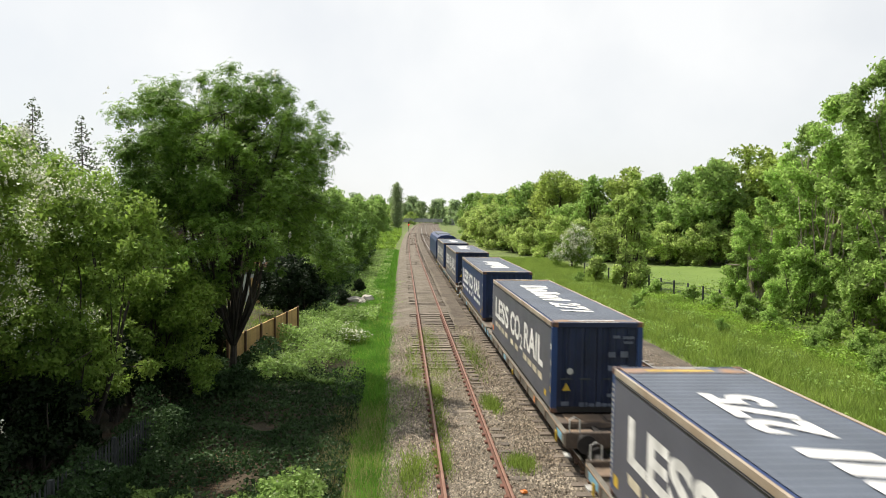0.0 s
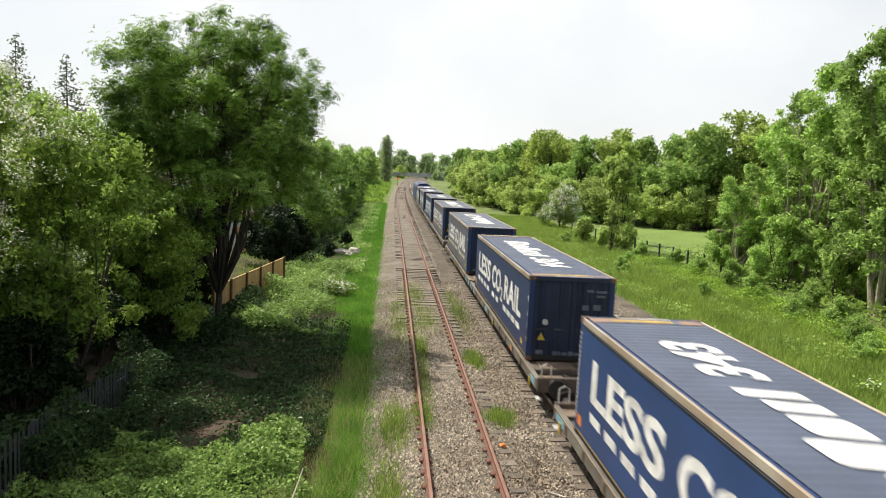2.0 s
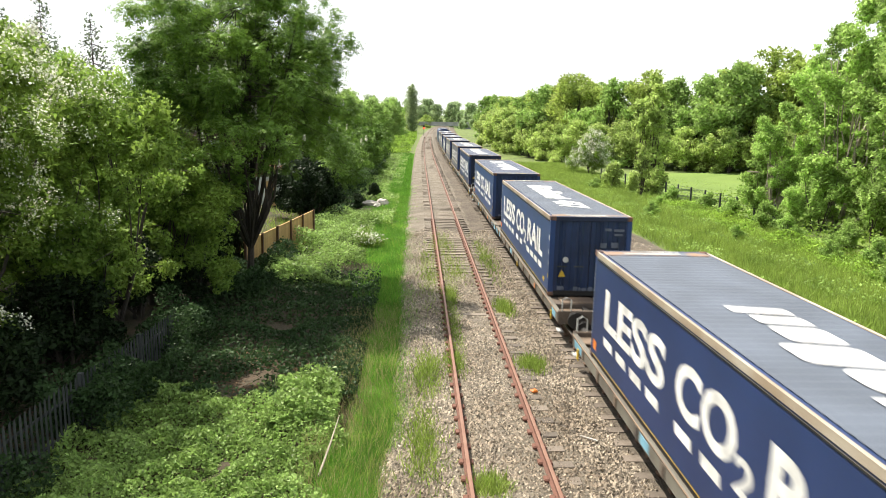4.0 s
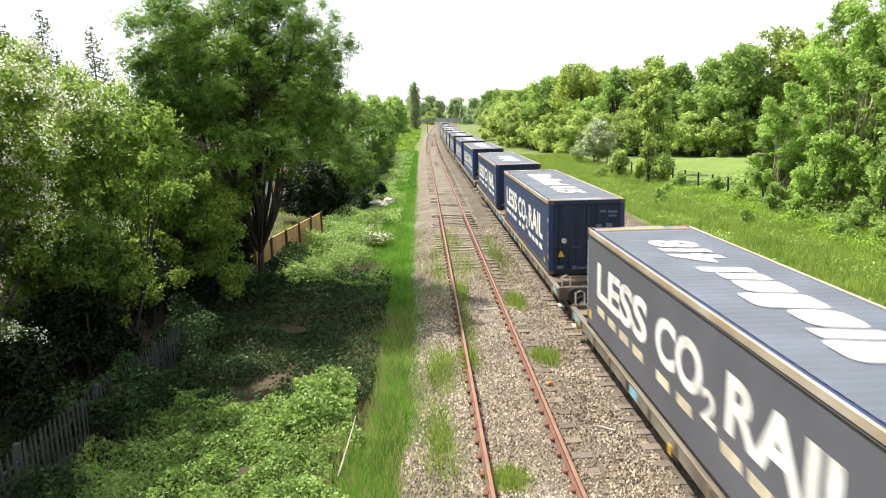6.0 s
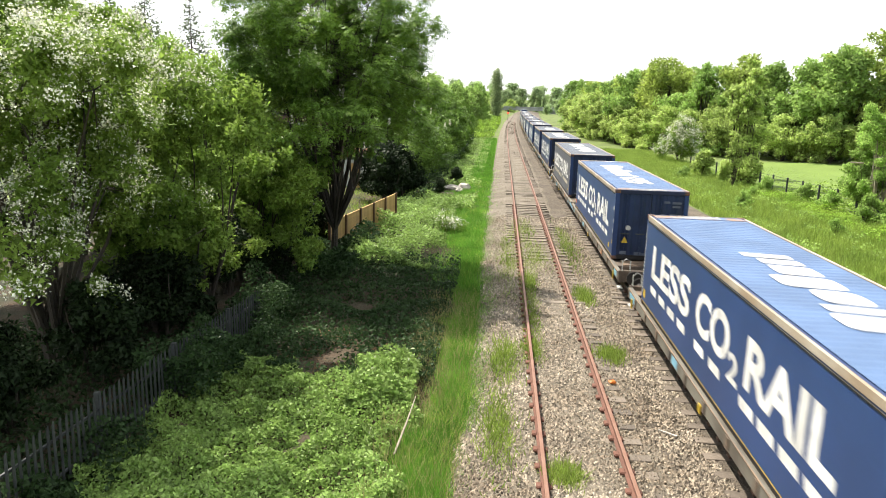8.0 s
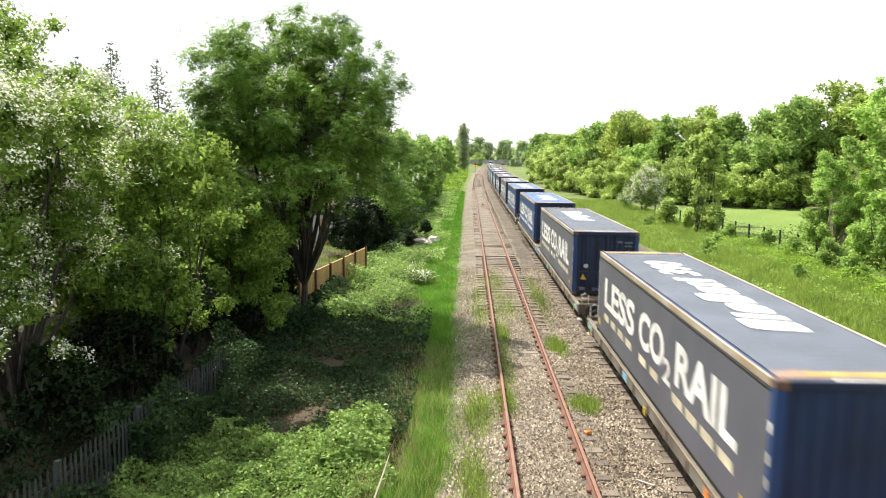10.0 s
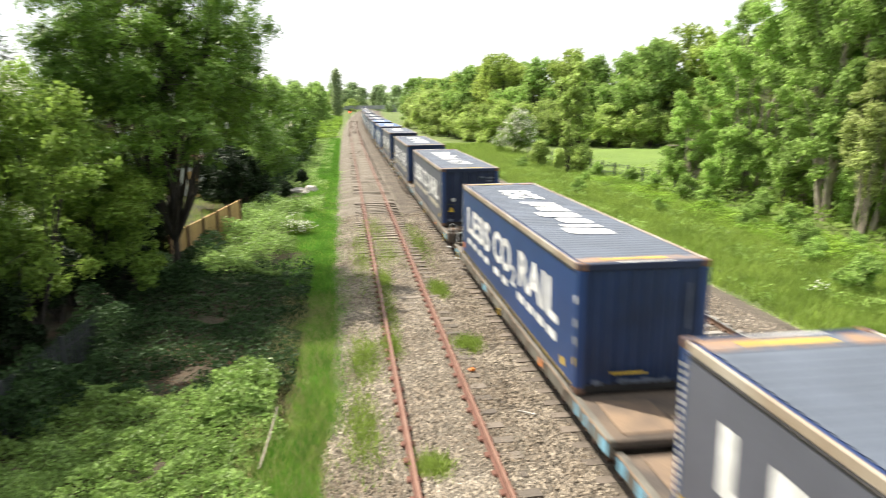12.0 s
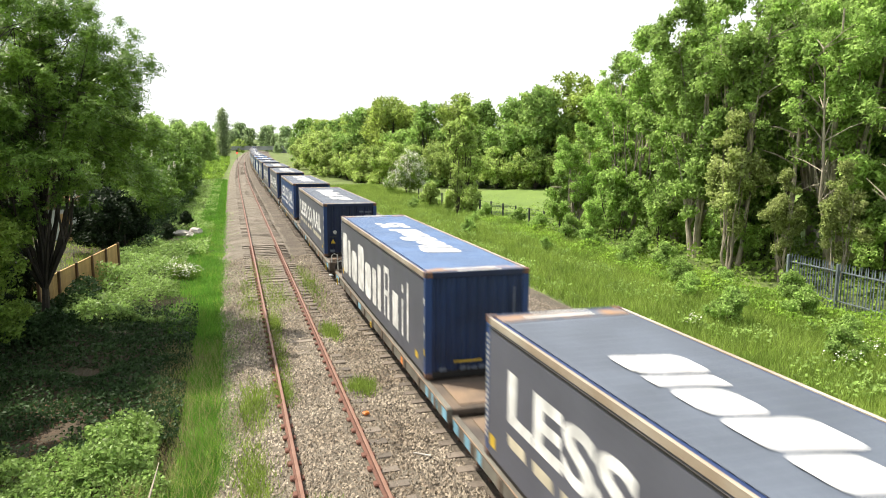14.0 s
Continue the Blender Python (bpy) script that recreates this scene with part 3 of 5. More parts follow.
# planes: on the side facing the siding, text runs from front to rear; on the roof it runs either way
SIDE = Matrix(((0, 0, -1, -WIDE / 2 - 0.004), (-1, 0, 0, LONG), (0, 1, 0, 0), (0, 0, 0, 1)))
ROOF_BACK = Matrix(((0, 1, 0, 0), (-1, 0, 0, LONG), (0, 0, 1, HIGH + 0.020), (0, 0, 0, 1)))
ROOF_FORE = Matrix(((0, -1, 0, 0), (1, 0, 0, 0), (0, 0, 1, HIGH + 0.020), (0, 0, 0, 1)))
REAR = Matrix(((1, 0, 0, 0), (0, 0, -1, -0.030), (0, 1, 0, 0), (0, 0, 0, 1)))


def corrugated(bm, x0, x1, y0, y1, z, step, depth):
    """Ribs across x, running on along y."""
    n = int((y1 - y0) / step)
    row = []
    for i in range(n):
        a = y0 + i * step
        for f, d in ((0.0, 0), (0.3, 0), (0.45, depth), (0.85, depth)):
            row.append((a + f * step, z + d))
    row.append((y1, z))
    vs = [[bm.verts.new((x, y, zz)) for y, zz in row] for x in (x0, x1)]
    for i in range(len(row) - 1):
        bm.faces.new((vs[0][i], vs[1][i], vs[1][i + 1], vs[0][i + 1]))
    return bm


def rear_wall(bm, x0, x1, z0, z1, y, step, depth):
    n = int((x1 - x0) / step)
    row = []
    for i in range(n):
        a = x0 + i * step
        for f, d in ((0.0, 0), (0.35, 0), (0.5, depth), (0.85, depth)):
            row.append((a + f * step, y + d))
    row.append((x1, y))
    vs = [[bm.verts.new((x, yy, z)) for x, yy in row] for z in (z0, z1)]
    for i in range(len(row) - 1):
        bm.faces.new((vs[0][i], vs[0][i + 1], vs[1][i + 1], vs[1][i]))
    return bm


def container(i, side, roof, number, flip, doors, slogan=True):
    W2 = WIDE / 2
    rng = np.random.default_rng(100 + i)
    tone = {"navy": "dark navy", "slate": "faded slate-blue", "blue": "bright blue"}
    words = "white slogan" if slogan else "large white wordmark"
    c = tagged(new("shipping_container"), f"{tone[side]} shipping container with {words} on a flat wagon", "container", "containers of the train")
    boxpart("floor_frame", (-W2 + 0.02, W2 - 0.02, 0.02, LONG - 0.02, 0.0, 0.16), M["iron"], c)
    for s in (-1, 1):
        boxpart("side_panel", (s * W2 - (0.03 if s > 0 else 0), s * W2 + (0.03 if s < 0 else 0), 0.16, LONG - 0.16, 0.10, HIGH - 0.13), PAINT[side], c, bevel=0.0)
        boxpart("top_rail", (min(s * (W2 + 0.012), s * (W2 - 0.04)), max(s * (W2 + 0.012), s * (W2 - 0.04)), 0.17, LONG - 0.17, HIGH - 0.13, HIGH + 0.012), M["cream"], c, "chalky cream roof edge rail stained with rust", 0.015)
        boxpart("gutter_strip", (min(s * (W2 + 0.018), s * (W2 - 0.01)), max(s * (W2 + 0.018), s * (W2 - 0.01)), 0.2, LONG - 0.2, HIGH - 0.17, HIGH - 0.14), M["iron"], c, bevel=0.005)
        for y0 in (0.0, LONG - 0.16):
            boxpart("corner_post", (min(s * W2, s * (W2 - 0.16)), max(s * W2, s * (W2 - 0.16)), y0, y0 + 0.16, 0.12, HIGH - 0.12), PAINT["blue"] if side != "navy" else PAINT["navy"], c, bevel=0.012)
            for z0 in (0.0, HIGH - 0.12):
                boxpart("corner_casting", (min(s * (W2 + 0.006), s * (W2 - 0.18)), max(s * (W2 + 0.006), s * (W2 - 0.18)), y0 - 0.006, y0 + 0.18, z0, z0 + 0.135), M["rustpaint"], c, bevel=0.015)
        boxpart("roof_gutter", (min(s * (W2 - 0.055), s * (W2 - 0.115)), max(s * (W2 - 0.055), s * (W2 - 0.115)), 0.2, LONG - 0.2, HIGH - 0.06, HIGH - 0.012), PAINT["navy"], c, bevel=0.0)
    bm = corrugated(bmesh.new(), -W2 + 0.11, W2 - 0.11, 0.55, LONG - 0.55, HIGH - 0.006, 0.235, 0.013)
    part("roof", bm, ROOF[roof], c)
    for y0 in (0.17, LONG - 0.55):
        boxpart("roof_plate", (-W2 + 0.11, W2 - 0.11, y0, y0 + 0.38, HIGH - 0.04, HIGH + 0.012), ROOFEND[roof], c, "rust-stained roof end plate", 0.006)
        plane_bars("roof_marking", [bar(-0.75, 0.55, y0 + 0.11, y0 + 0.24)], c, Matrix.Translation((0, 0, HIGH + 0.018)), M["yellow"] if rng.random() < 0.6 else M["faded"])
        boxpart("header", (-W2 + 0.16, W2 - 0.16, 0.0 if y0 < 1 else LONG - 0.17, 0.17 if y0 < 1 else LONG, HIGH - 0.13, HIGH + 0.008), ENDP, c, bevel=0.01)
        plane_bars("roof_code", [bar(-0.5, 0.6, 0.045 if y0 < 1 else LONG - 0.125, 0.115 if y0 < 1 else LONG - 0.055)], c, Matrix.Translation((0, 0, HIGH + 0.0125)), M["faded"])
    # ends: panelled doors with lock rods, or a ribbed bulkhead
    if doors:
        for s in (-1, 1):
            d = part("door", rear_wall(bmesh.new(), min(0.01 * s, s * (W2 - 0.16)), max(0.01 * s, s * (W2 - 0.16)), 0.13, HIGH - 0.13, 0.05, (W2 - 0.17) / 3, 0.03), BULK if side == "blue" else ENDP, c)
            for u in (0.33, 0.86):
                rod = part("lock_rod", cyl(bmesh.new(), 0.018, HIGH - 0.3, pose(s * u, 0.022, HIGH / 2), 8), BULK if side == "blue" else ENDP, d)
                boxpart("rod_handle", (s * u - 0.16, s * u + 0.16, -0.002, 0.014, 0.92, 0.96), M["galv"], d, bevel=0.004)
        marks = [bar(0.42, 0.62, 2.08, 2.16), bar(0.70, 1.02, 2.06, 2.14), bar(0.72, 0.98, 1.93, 2.0), bar(0.30, 0.50, 1.55, 1.70), bar(0.64, 0.86, 1.55, 1.72), bar(0.30, 0.52, 1.18, 1.32), bar(0.64, 0.86, 1.18, 1.34), bar(0.28, 0.48, 0.44, 0.54), bar(0.64, 0.88, 0.44, 0.53), bar(-1.0, -0.78, 0.2, 0.32), bar(0.68, 0.9, 0.2, 0.32)]
        for q in marks:
            plane_bars("stencil_marking", [q], c, REAR, M["dull"])
        for q in glyph_blocks(-0.5, 0.5, 0.17, 0.30, 0.15):
            plane_bars("wordmark", [q], c, REAR, M["dull"])
        plane_bars("placard", [bar(0.60, 0.92, 0.68, 0.82)], c, REAR, M["orange"])
        plane_bars("warning_triangle", [[(-0.98, 0.62), (-0.74, 0.62), (-0.86, 0.84)]], c, REAR, M["yellow"])
        part("round_plate", cyl(bmesh.new(), 0.09, 0.01, pose(-0.76, -0.028, 1.16, 90), 16), M["faded"], c)
    else:
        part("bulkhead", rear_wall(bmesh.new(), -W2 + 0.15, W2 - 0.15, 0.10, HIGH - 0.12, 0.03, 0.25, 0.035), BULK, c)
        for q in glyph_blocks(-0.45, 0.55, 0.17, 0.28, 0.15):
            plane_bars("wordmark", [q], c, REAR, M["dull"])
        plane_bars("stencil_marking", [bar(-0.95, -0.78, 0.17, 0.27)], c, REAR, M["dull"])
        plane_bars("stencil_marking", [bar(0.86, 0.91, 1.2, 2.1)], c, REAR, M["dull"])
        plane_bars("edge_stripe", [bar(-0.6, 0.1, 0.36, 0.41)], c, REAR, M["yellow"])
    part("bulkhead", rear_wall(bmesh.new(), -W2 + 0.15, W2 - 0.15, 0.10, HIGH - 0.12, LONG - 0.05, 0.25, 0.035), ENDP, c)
    # side lettering
    if slogan:
        fitted_text("lettering", "LESS", 1.05, 4.90, 0.98, 1.86, c, SIDE, M["white"], 0.035)
        fitted_text("lettering", "CO", 5.42, 7.62, 0.98, 1.86, c, SIDE, M["white"], 0.035)
        fitted_text("lettering", "2", 7.62, 8.18, 0.80, 1.32, c, SIDE, M["white"], 0.03)
        fitted_text("lettering", "RAIL", 8.48, 11.78, 0.98, 1.86, c, SIDE, M["white"], 0.035)
        for u in (1.12, 2.10, 3.08, 4.06, 5.55, 6.60, 8.40, 9.28, 10.16, 11.04):
            plane_bars("underline_dash", [bar(u, u + 0.68, 0.60, 0.79, -0.05)], c, SIDE, M["white"] if side != "slate" else M["dash"])
    else:
        for q in glyph_blocks(0.45, 7.9, 0.42, 1.95, 0.0):
            plane_bars("wordmark", [q], c, SIDE, M["white"])
        for u0, u1, v0, v1 in ((8.35, 8.53, 0.45, 1.92), (8.53, 9.05, 1.74, 1.92), (8.9, 9.08, 1.25, 1.74), (8.53, 9.05, 1.08, 1.25), (8.8, 9.08, 0.45, 1.08), (9.5, 10.2, 0.45, 1.42), (10.62, 10.79, 0.45, 1.42), (10.62, 10.79, 1.6, 1.8), (11.2, 11.37, 0.45, 1.95)):
            plane_bars("wordmark", [bar(u0, u1, v0, v1)], c, SIDE, M["white"])
    plane_bars("side_marking", [bar(12.05, 12.32, 0.30, 0.46)], c, SIDE, M["yellow"])
    plane_bars("side_marking", [bar(0.22, 0.50, 0.26, 0.48)], c, SIDE, M["orange" if rng.random() < 0.4 else "yellow"])
    post = SIDE @ Matrix.Translation((0, 0, 0.004))
    for v, mk in ((0.55, "yellow"), (0.95, "faded"), (1.3, "faded"), (1.75, "white")):
        plane_bars("post_marking", [bar(LONG - 0.13, LONG - 0.05, v, v + 0.16)], c, post, M[mk])
    for k in range(19):
        plane_bars("ladder_marking", [bar(0.045, 0.125, 0.35 + k * 0.1, 0.41 + k * 0.1)], c, post, M["faded"] if side != "navy" else M["dull"])
    if side != "slate":
        plane_bars("edge_stripe", [bar(0.2, LONG - 0.2, 0.115, 0.14)], c, SIDE, M["yellow"])
    # roof lettering
    pl = ROOF_FORE if flip else ROOF_BACK
    for q in glyph_blocks(2.75, 7.9, -0.52, 0.5, 0.22):
        plane_bars("roof_wordmark", [q], c, pl, M["white"])
    if number:
        fitted_text("roof_lettering", number, 8.5, 8.5 + 0.8 * len(number), -0.5, 0.48, c, pl, M["white"], 0.04, 0.2)
    return c


def wheelset(bm, y):
    for s in (-1, 1):
        cyl(bm, 0.365, 0.11, pose(s * 0.7525, y, 0.365, 0, 90), 24)
        cyl(bm, 0.395, 0.03, pose(s * 0.69, y, 0.385, 0, 90), 24)
    cyl(bm, 0.07, 1.9, pose(0, y, 0.365, 0, 90), 10)
    return bm


def wagon(inner_front):
    """One half of a two-part flat wagon. Its origin is under the rear end of its container; the plain inner end faces its twin."""
    w = tagged(new("flat_wagon"), "grimy low flat container wagon with steel sills and buffers", "wagon", "wagons of the train")
    lo, hi = (-1.75, LONG + SMALL_GAP / 2 - 0.22) if inner_front else (-SMALL_GAP / 2 + 0.22, LONG + 1.75)
    out = lo if inner_front else hi
    d = -1 if inner_front else 1
    for s in (-1, 1):
        boxpart("side_sill", (s * 1.24 - 0.06, s * 1.24 + 0.06, lo, hi, 0.47, 0.79), M["sill"], w, "dusty grey wagon side sill", 0.015)
        boxpart("sill_lip", (s * 1.27 - 0.05, s * 1.27 + 0.05, lo, hi, 0.745, 0.775), M["plate"], w, bevel=0.006)
        for y in np.arange(lo + 0.8, hi - 0.5, 1.45):
            boxpart("stake_bracket", (s * 1.30 - 0.03, s * 1.30 + 0.03, y, y + 0.16, 0.50, 0.74), M["frame"], w, bevel=0.01)
        boxpart("sill_patch", (s * 1.302 - 0.005, s * 1.302 + 0.005, out + (0.25 if d < 0 else -1.0), out + (1.0 if d < 0 else -0.25), 0.52, 0.70), M["paleblue"], w, "pale blue painted sill patch", 0.0)
        inner = hi if inner_front else lo
        for k, n in ((0.03, 0.32), (0.75, 0.45), (1.5, 0.2)):
            y0, y1 = sorted((inner + d * k, inner + d * (k + n)))
            boxpart("sill_patch", (s * 1.302 - 0.005, s * 1.302 + 0.005, y0, y1, 0.50, 0.74), M["paleblue"], w, "pale blue painted sill patch", 0.0)
        boxpart("sill_patch", (s * 1.302 - 0.005, s * 1.302 + 0.005, LONG / 2 + 2, LONG / 2 + 2.5, 0.52, 0.70), M["paleblue"], w, "pale blue painted sill patch", 0.0)
        boxpart("sill_patch", (s * 1.302 - 0.005, s * 1.302 + 0.005, 2.2, 2.4, 0.50, 0.68), M["orange"], w, "orange sill tag", 0.0)
    d0, d1 = (-0.75, hi - 0.05) if inner_front else (lo + 0.05, LONG + 0.75)
    boxpart("deck", (-1.17, 1.17, d0, d1, 0.60, 0.74), M["frame"], w, bevel=0.01)
    for x in (-0.28, 0.28):
        boxpart("centre_sill", (x - 0.07, x + 0.07, min(out, 1.0 if d < 0 else LONG - 1.0), max(out, 1.0 if d < 0 else LONG - 1.0), 0.38, 0.66), M["iron"], w, bevel=0.01)
    for x0, x1, z in ((-1.15, -0.45, 0.70), (0.5, 1.15, 0.78)):
        boxpart("end_platform", (x0, x1, min(out + 0.55 * -d, out + 0.05 * -d), max(out + 0.55 * -d, out + 0.05 * -d), z - 0.05, z), M["plate"], w, "rusty brown end platform", 0.01)
    inner_end = hi if inner_front else lo
    for y0 in ((inner_end - 1.5 if inner_front else inner_end + 0.2), (-0.72 if inner_front else LONG + 0.02)):
        boxpart("deck_plate", (-0.95, 0.05, y0, y0 + (0.7 if y0 < 0.0 and inner_front or y0 > LONG - 0.1 and not inner_front else 1.3), 0.742, 0.775), M["plate"], w, "worn brown deck plate", 0.01)
        boxpart("deck_plate", (0.15, 1.0, y0 + 0.05, y0 + 0.65, 0.742, 0.79), M["frame"], w, bevel=0.01)
    for y in (2.0, LONG - 2.0):
        b = boxpart("bogie_frame", (-1.05, 1.05, y - 0.25, y + 0.25, 0.3, 0.55), M["iron"], w, bevel=0.03)
        for s in (-1, 1):
            boxpart("bogie_side", (s * 1.0 - 0.06, s * 1.0 + 0.06, y - 1.25, y + 1.25, 0.28, 0.5), M["iron"], b, bevel=0.04)
        for q in (-0.9, 0.9):
            part("wheelset", wheelset(bmesh.new(), y + q), M["iron"], b)
    y0, y1 = sorted((out - d * 0.1, out - d * 1.9))
    boxpart("drag_box", (-0.75, 0.75, y0, y1, 0.30, 0.60), M["iron"], w, bevel=0.03)
    part("air_reservoir", cyl(bmesh.new(), 0.16, 1.1, pose(0.55, out - d * 2.6, 0.36, 90), 14), M["iron"], w)
    boxpart("brake_beam", (-1.0, 1.0, out - 0.06 - d * 0.9, out + 0.06 - d * 0.9, 0.22, 0.34), M["iron"], w, bevel=0.02)
    for s in (-1, 1):
        boxpart("brake_lever", (s * 1.33 - 0.02, s * 1.33 + 0.02, out - d * 0.75 - 0.05, out - d * 0.75 + 0.05, 0.34, 0.62), M["yellow"], w, "yellow brake lever", 0.008)
        boxpart("brake_lever", (s * 1.33 - 0.02, s * 1.33 + 0.02, LONG / 2 - 0.06, LONG / 2 + 0.06, 0.42, 0.60), M["yellow"], w, "yellow brake lever", 0.008)
        for y in (3.6, LONG - 3.6):
            part("wheel_hub", cyl(bmesh.new(), 0.13, 0.06, pose(s * 1.09, y - 0.7 * (1 if y > LONG / 2 else -1) * -1, 0.37, 0, 90), 14), M["faded"], w, "pale axle box cover")
    for y in (0.4, LONG - 0.4):
        for s in (-1, 1):
            boxpart("spigot", (s * 1.12 - 0.07, s * 1.12 + 0.07, y - 0.1, y + 0.1, 0.73, 0.812), M["iron"], w, bevel=0.01)
    # outer end: headstock, buffers, coupling and handrails
    boxpart("headstock", (-1.28, 1.28, min(out, out + d * 0.12), max(out, out + d * 0.12), 0.42, 0.83), M["frame"], w, bevel=0.02)
    for s in (-1, 1):
        bf = part("buffer", cyl(cyl(bmesh.new(), 0.11, 0.5, pose(s * 0.87, out + d * 0.3, 0.68, 90), 16), 0.24, 0.05, pose(s * 0.87, out + d * 0.62, 0.68, 90), 20), M["iron"], w)
        hv, hf = [], []
        tube(hv, hf, [Vector((s * 1.18, out + d * 0.1, 0.7)), Vector((s * 1.18, out + d * 0.1, 1.15)), Vector((s * 1.05, out + d * 0.1, 1.22)), Vector((s * 0.92, out + d * 0.1, 1.15)), Vector((s * 0.92, out + d * 0.1, 0.7))], [0.02] * 5, 6)
        pymesh("handrail", hv, hf, M["faded"], w, "white painted shunter's handrail")
        boxpart("step", (s * 1.2 - 0.08, s * 1.2 + 0.08, out - 0.15 * 1, out + 0.15, 0.2, 0.24), M["faded"], w, bevel=0.005)
    boxpart("coupling_hook", (-0.06, 0.06, min(out, out + d * 0.65), max(out, out + d * 0.65), 0.58, 0.70), M["iron"], w, bevel=0.03)
    hose = [Vector((0.35, out + d * 0.1, 0.6)), Vector((0.35, out + d * 0.35, 0.5)), Vector((0.3, out + d * 0.5, 0.25)), Vector((0.25, out + d * 0.66, 0.3))]
    hv, hf = [], []
    tube(hv, hf, hose, [0.03] * 4, 7)
    pymesh("brake_hose", hv, hf, M["iron"], w)
    return w


def locomotive():
    e = tagged(new("diesel_locomotive"), "blue and grey diesel locomotive with a rounded roof heading the train", "locomotive")
    bm = bmesh.new()
    prof = [(-1.3, 0.9), (-1.32, 2.9), (-1.15, 3.35), (-0.7, 3.6), (0, 3.68), (0.7, 3.6), (1.15, 3.35), (1.32, 2.9), (1.3, 0.9)]
    ends = [[bm.verts.new((x, y, z)) for x, z in prof] for y in (0.3, 0.0, 20.2, 20.8)]
    for v in ends[0]:
        v.co.y = 0.0
    for v in ends[1]:
        v.co.y = 0.5
    for a, b in zip(ends, ends[1:]):
        for k in range(len(prof)):
            k2 = (k + 1) % len(prof)
            bm.faces.new((a[k], a[k2], b[k2], b[k]))
    bm.faces.new(ends[0]), bm.faces.new(list(reversed(ends[-1])))
    part("body", bm, PAINT["navy"], e)
    boxpart("underframe", (-1.3, 1.3, 0.1, 20.7, 0.65, 0.95), M["iron"], e)
    boxpart("fuel_tank", (-1.2, 1.2, 7.5, 13, 0.3, 0.7), M["iron"], e, bevel=0.1)
    for y in (4.0, 16.8):
        b = boxpart("bogie_frame", (-1.2, 1.2, y - 2.4, y + 2.4, 0.4, 0.66), M["iron"], e, bevel=0.05)
        for q in (-1.8, 0, 1.8):
            part("wheelset", wheelset(bmesh.new(), y + q), M["iron"], b)
    for x in (-0.62, 0.62):
        boxpart("cab_window", (x - 0.42, x + 0.42, -0.012, 0.03, 2.15, 2.95), M["iron"], e, "dark cab windscreen", 0.02)
    boxpart("exhaust_roof", (-0.8, 0.8, 6, 14, 3.5, 3.72), ROOF["slate"], e, "grey roof panels", 0.06)
    for s in (-1, 1):
        part("buffer", cyl(bmesh.new(), 0.22, 0.5, pose(s * 0.87, -0.2, 1.0, 90), 16), M["iron"], e)
    return e


# number, paint of side and roof, roof text flipped, doors at the rear, slogan
LOADS = {}
for i, side, roof, number in ((-3, "slate", "slate", ""), (-2, "slate", "slate", ""), (-1, "navy", "slate", ""), (0, "slate", "slate", "271"), (1, "slate", "slate", "275"), (2, "navy", "navy", "304"),
                              (3, "blue", "navy", "343"), (4, "blue", "slate", "437"), (5, "navy", "slate", ""), (6, "navy", "slate", "815"), (7, "slate", "slate", "418"), (8, "blue", "blue", "095"),
                              (9, "blue", "blue", ""), (10, "slate", "slate", ""), (11, "slate", "slate", "390"), (12, "slate", "slate", "477"), (13, "blue", "slate", "258"), (14, "slate", "slate", "307"),
                              (15, "slate", "blue", "35"), (16, "slate", "slate", ""), (17, "slate", "slate", ""), (18, "navy", "slate", "")):
    LOADS[i] = (side, roof, number, i % 2, 1 - i % 2, i != 15)
wagon_a, wagon_b = wagon(False), wagon(True)
first = {}
MOVING = []
for i, (side, roof, number, flip, doors, slogan) in LOADS.items():
    MOVING.append((container(i, side, roof, number, flip, doors, slogan), rear_offset(i), DECK))
    odd = i % 2 == 1
    kind = wagon_a if odd else wagon_b
    MOVING.append((copy_thing(kind, Matrix()) if kind in first else kind, rear_offset(i), 0.0))
    first[kind] = 1
MOVING.append((locomotive(), rear_offset(-3) - LONG - 2.6, 0.0))


def motions():
    for thing, back, z in MOVING:
        rows = []
        for t in range(15):
            y = train_at(t) - back
            x, turn = bend(y + LONG / 2)
            rows.append((t, pose(MAIN + x, y, z, 0, 0, turn)))
        walk(thing, rows)


# ---- vegetation: the shaded side beside the siding ----
rngv = np.random.default_rng(77)
chestnut = tree("chestnut_tree", 13.4, 4.0, (4.75, 4.75), 380, 0.66, 34000, 0.15, M["chestnut"], "large dark green horse chestnut in flower beside the fence", 0.15, seed=5, inner=0.45, base=-0.97, dome=True, rough=0.55, spread_leaf=True, flowers=(M["blossom"], 170, 0.065, 0.1, "upright cream flower candles"))
stand(chestnut, -6.45, 27.4, scale=0.92)
haw = tree("hawthorn_tree", 9.0, 1.5, (3.9, 4.1), 190, 0.5, 62000, 0.105, M["haw"], "tall hawthorn covered in white may blossom", 0.12, seed=6, stems=3, droop=0.5, base=-0.98, rough=0.55, flowers=(M["blossom"], 2300, 0.042, 0.05, "white may blossom"))
stand(haw, -10.3, 15.8, scale=1.1)
again(haw, -14.8, 20.5, turn=120, scale=1.28)
elder = tree("elder_bush", 7.6, 0.0, (3.3, 3.3), 170, 0.45, 42000, 0.12, M["haw"], "fresh green elder bush above the palisade fence", 0.09, seed=7, stems=3, droop=0.5, base=-0.98, rough=0.55)
stand(elder, -8.7, 19.8)
again(elder, -9.0, 24.6, turn=140, scale=0.98)
again(elder, -9.4, 29.0, turn=250, scale=0.62)
again(elder, -12.6, 27.0, turn=60, scale=1.16)
again(elder, -16.5, 27.0, turn=200, scale=1.2)
again(elder, -7.9, 24.8, turn=310, scale=0.66)
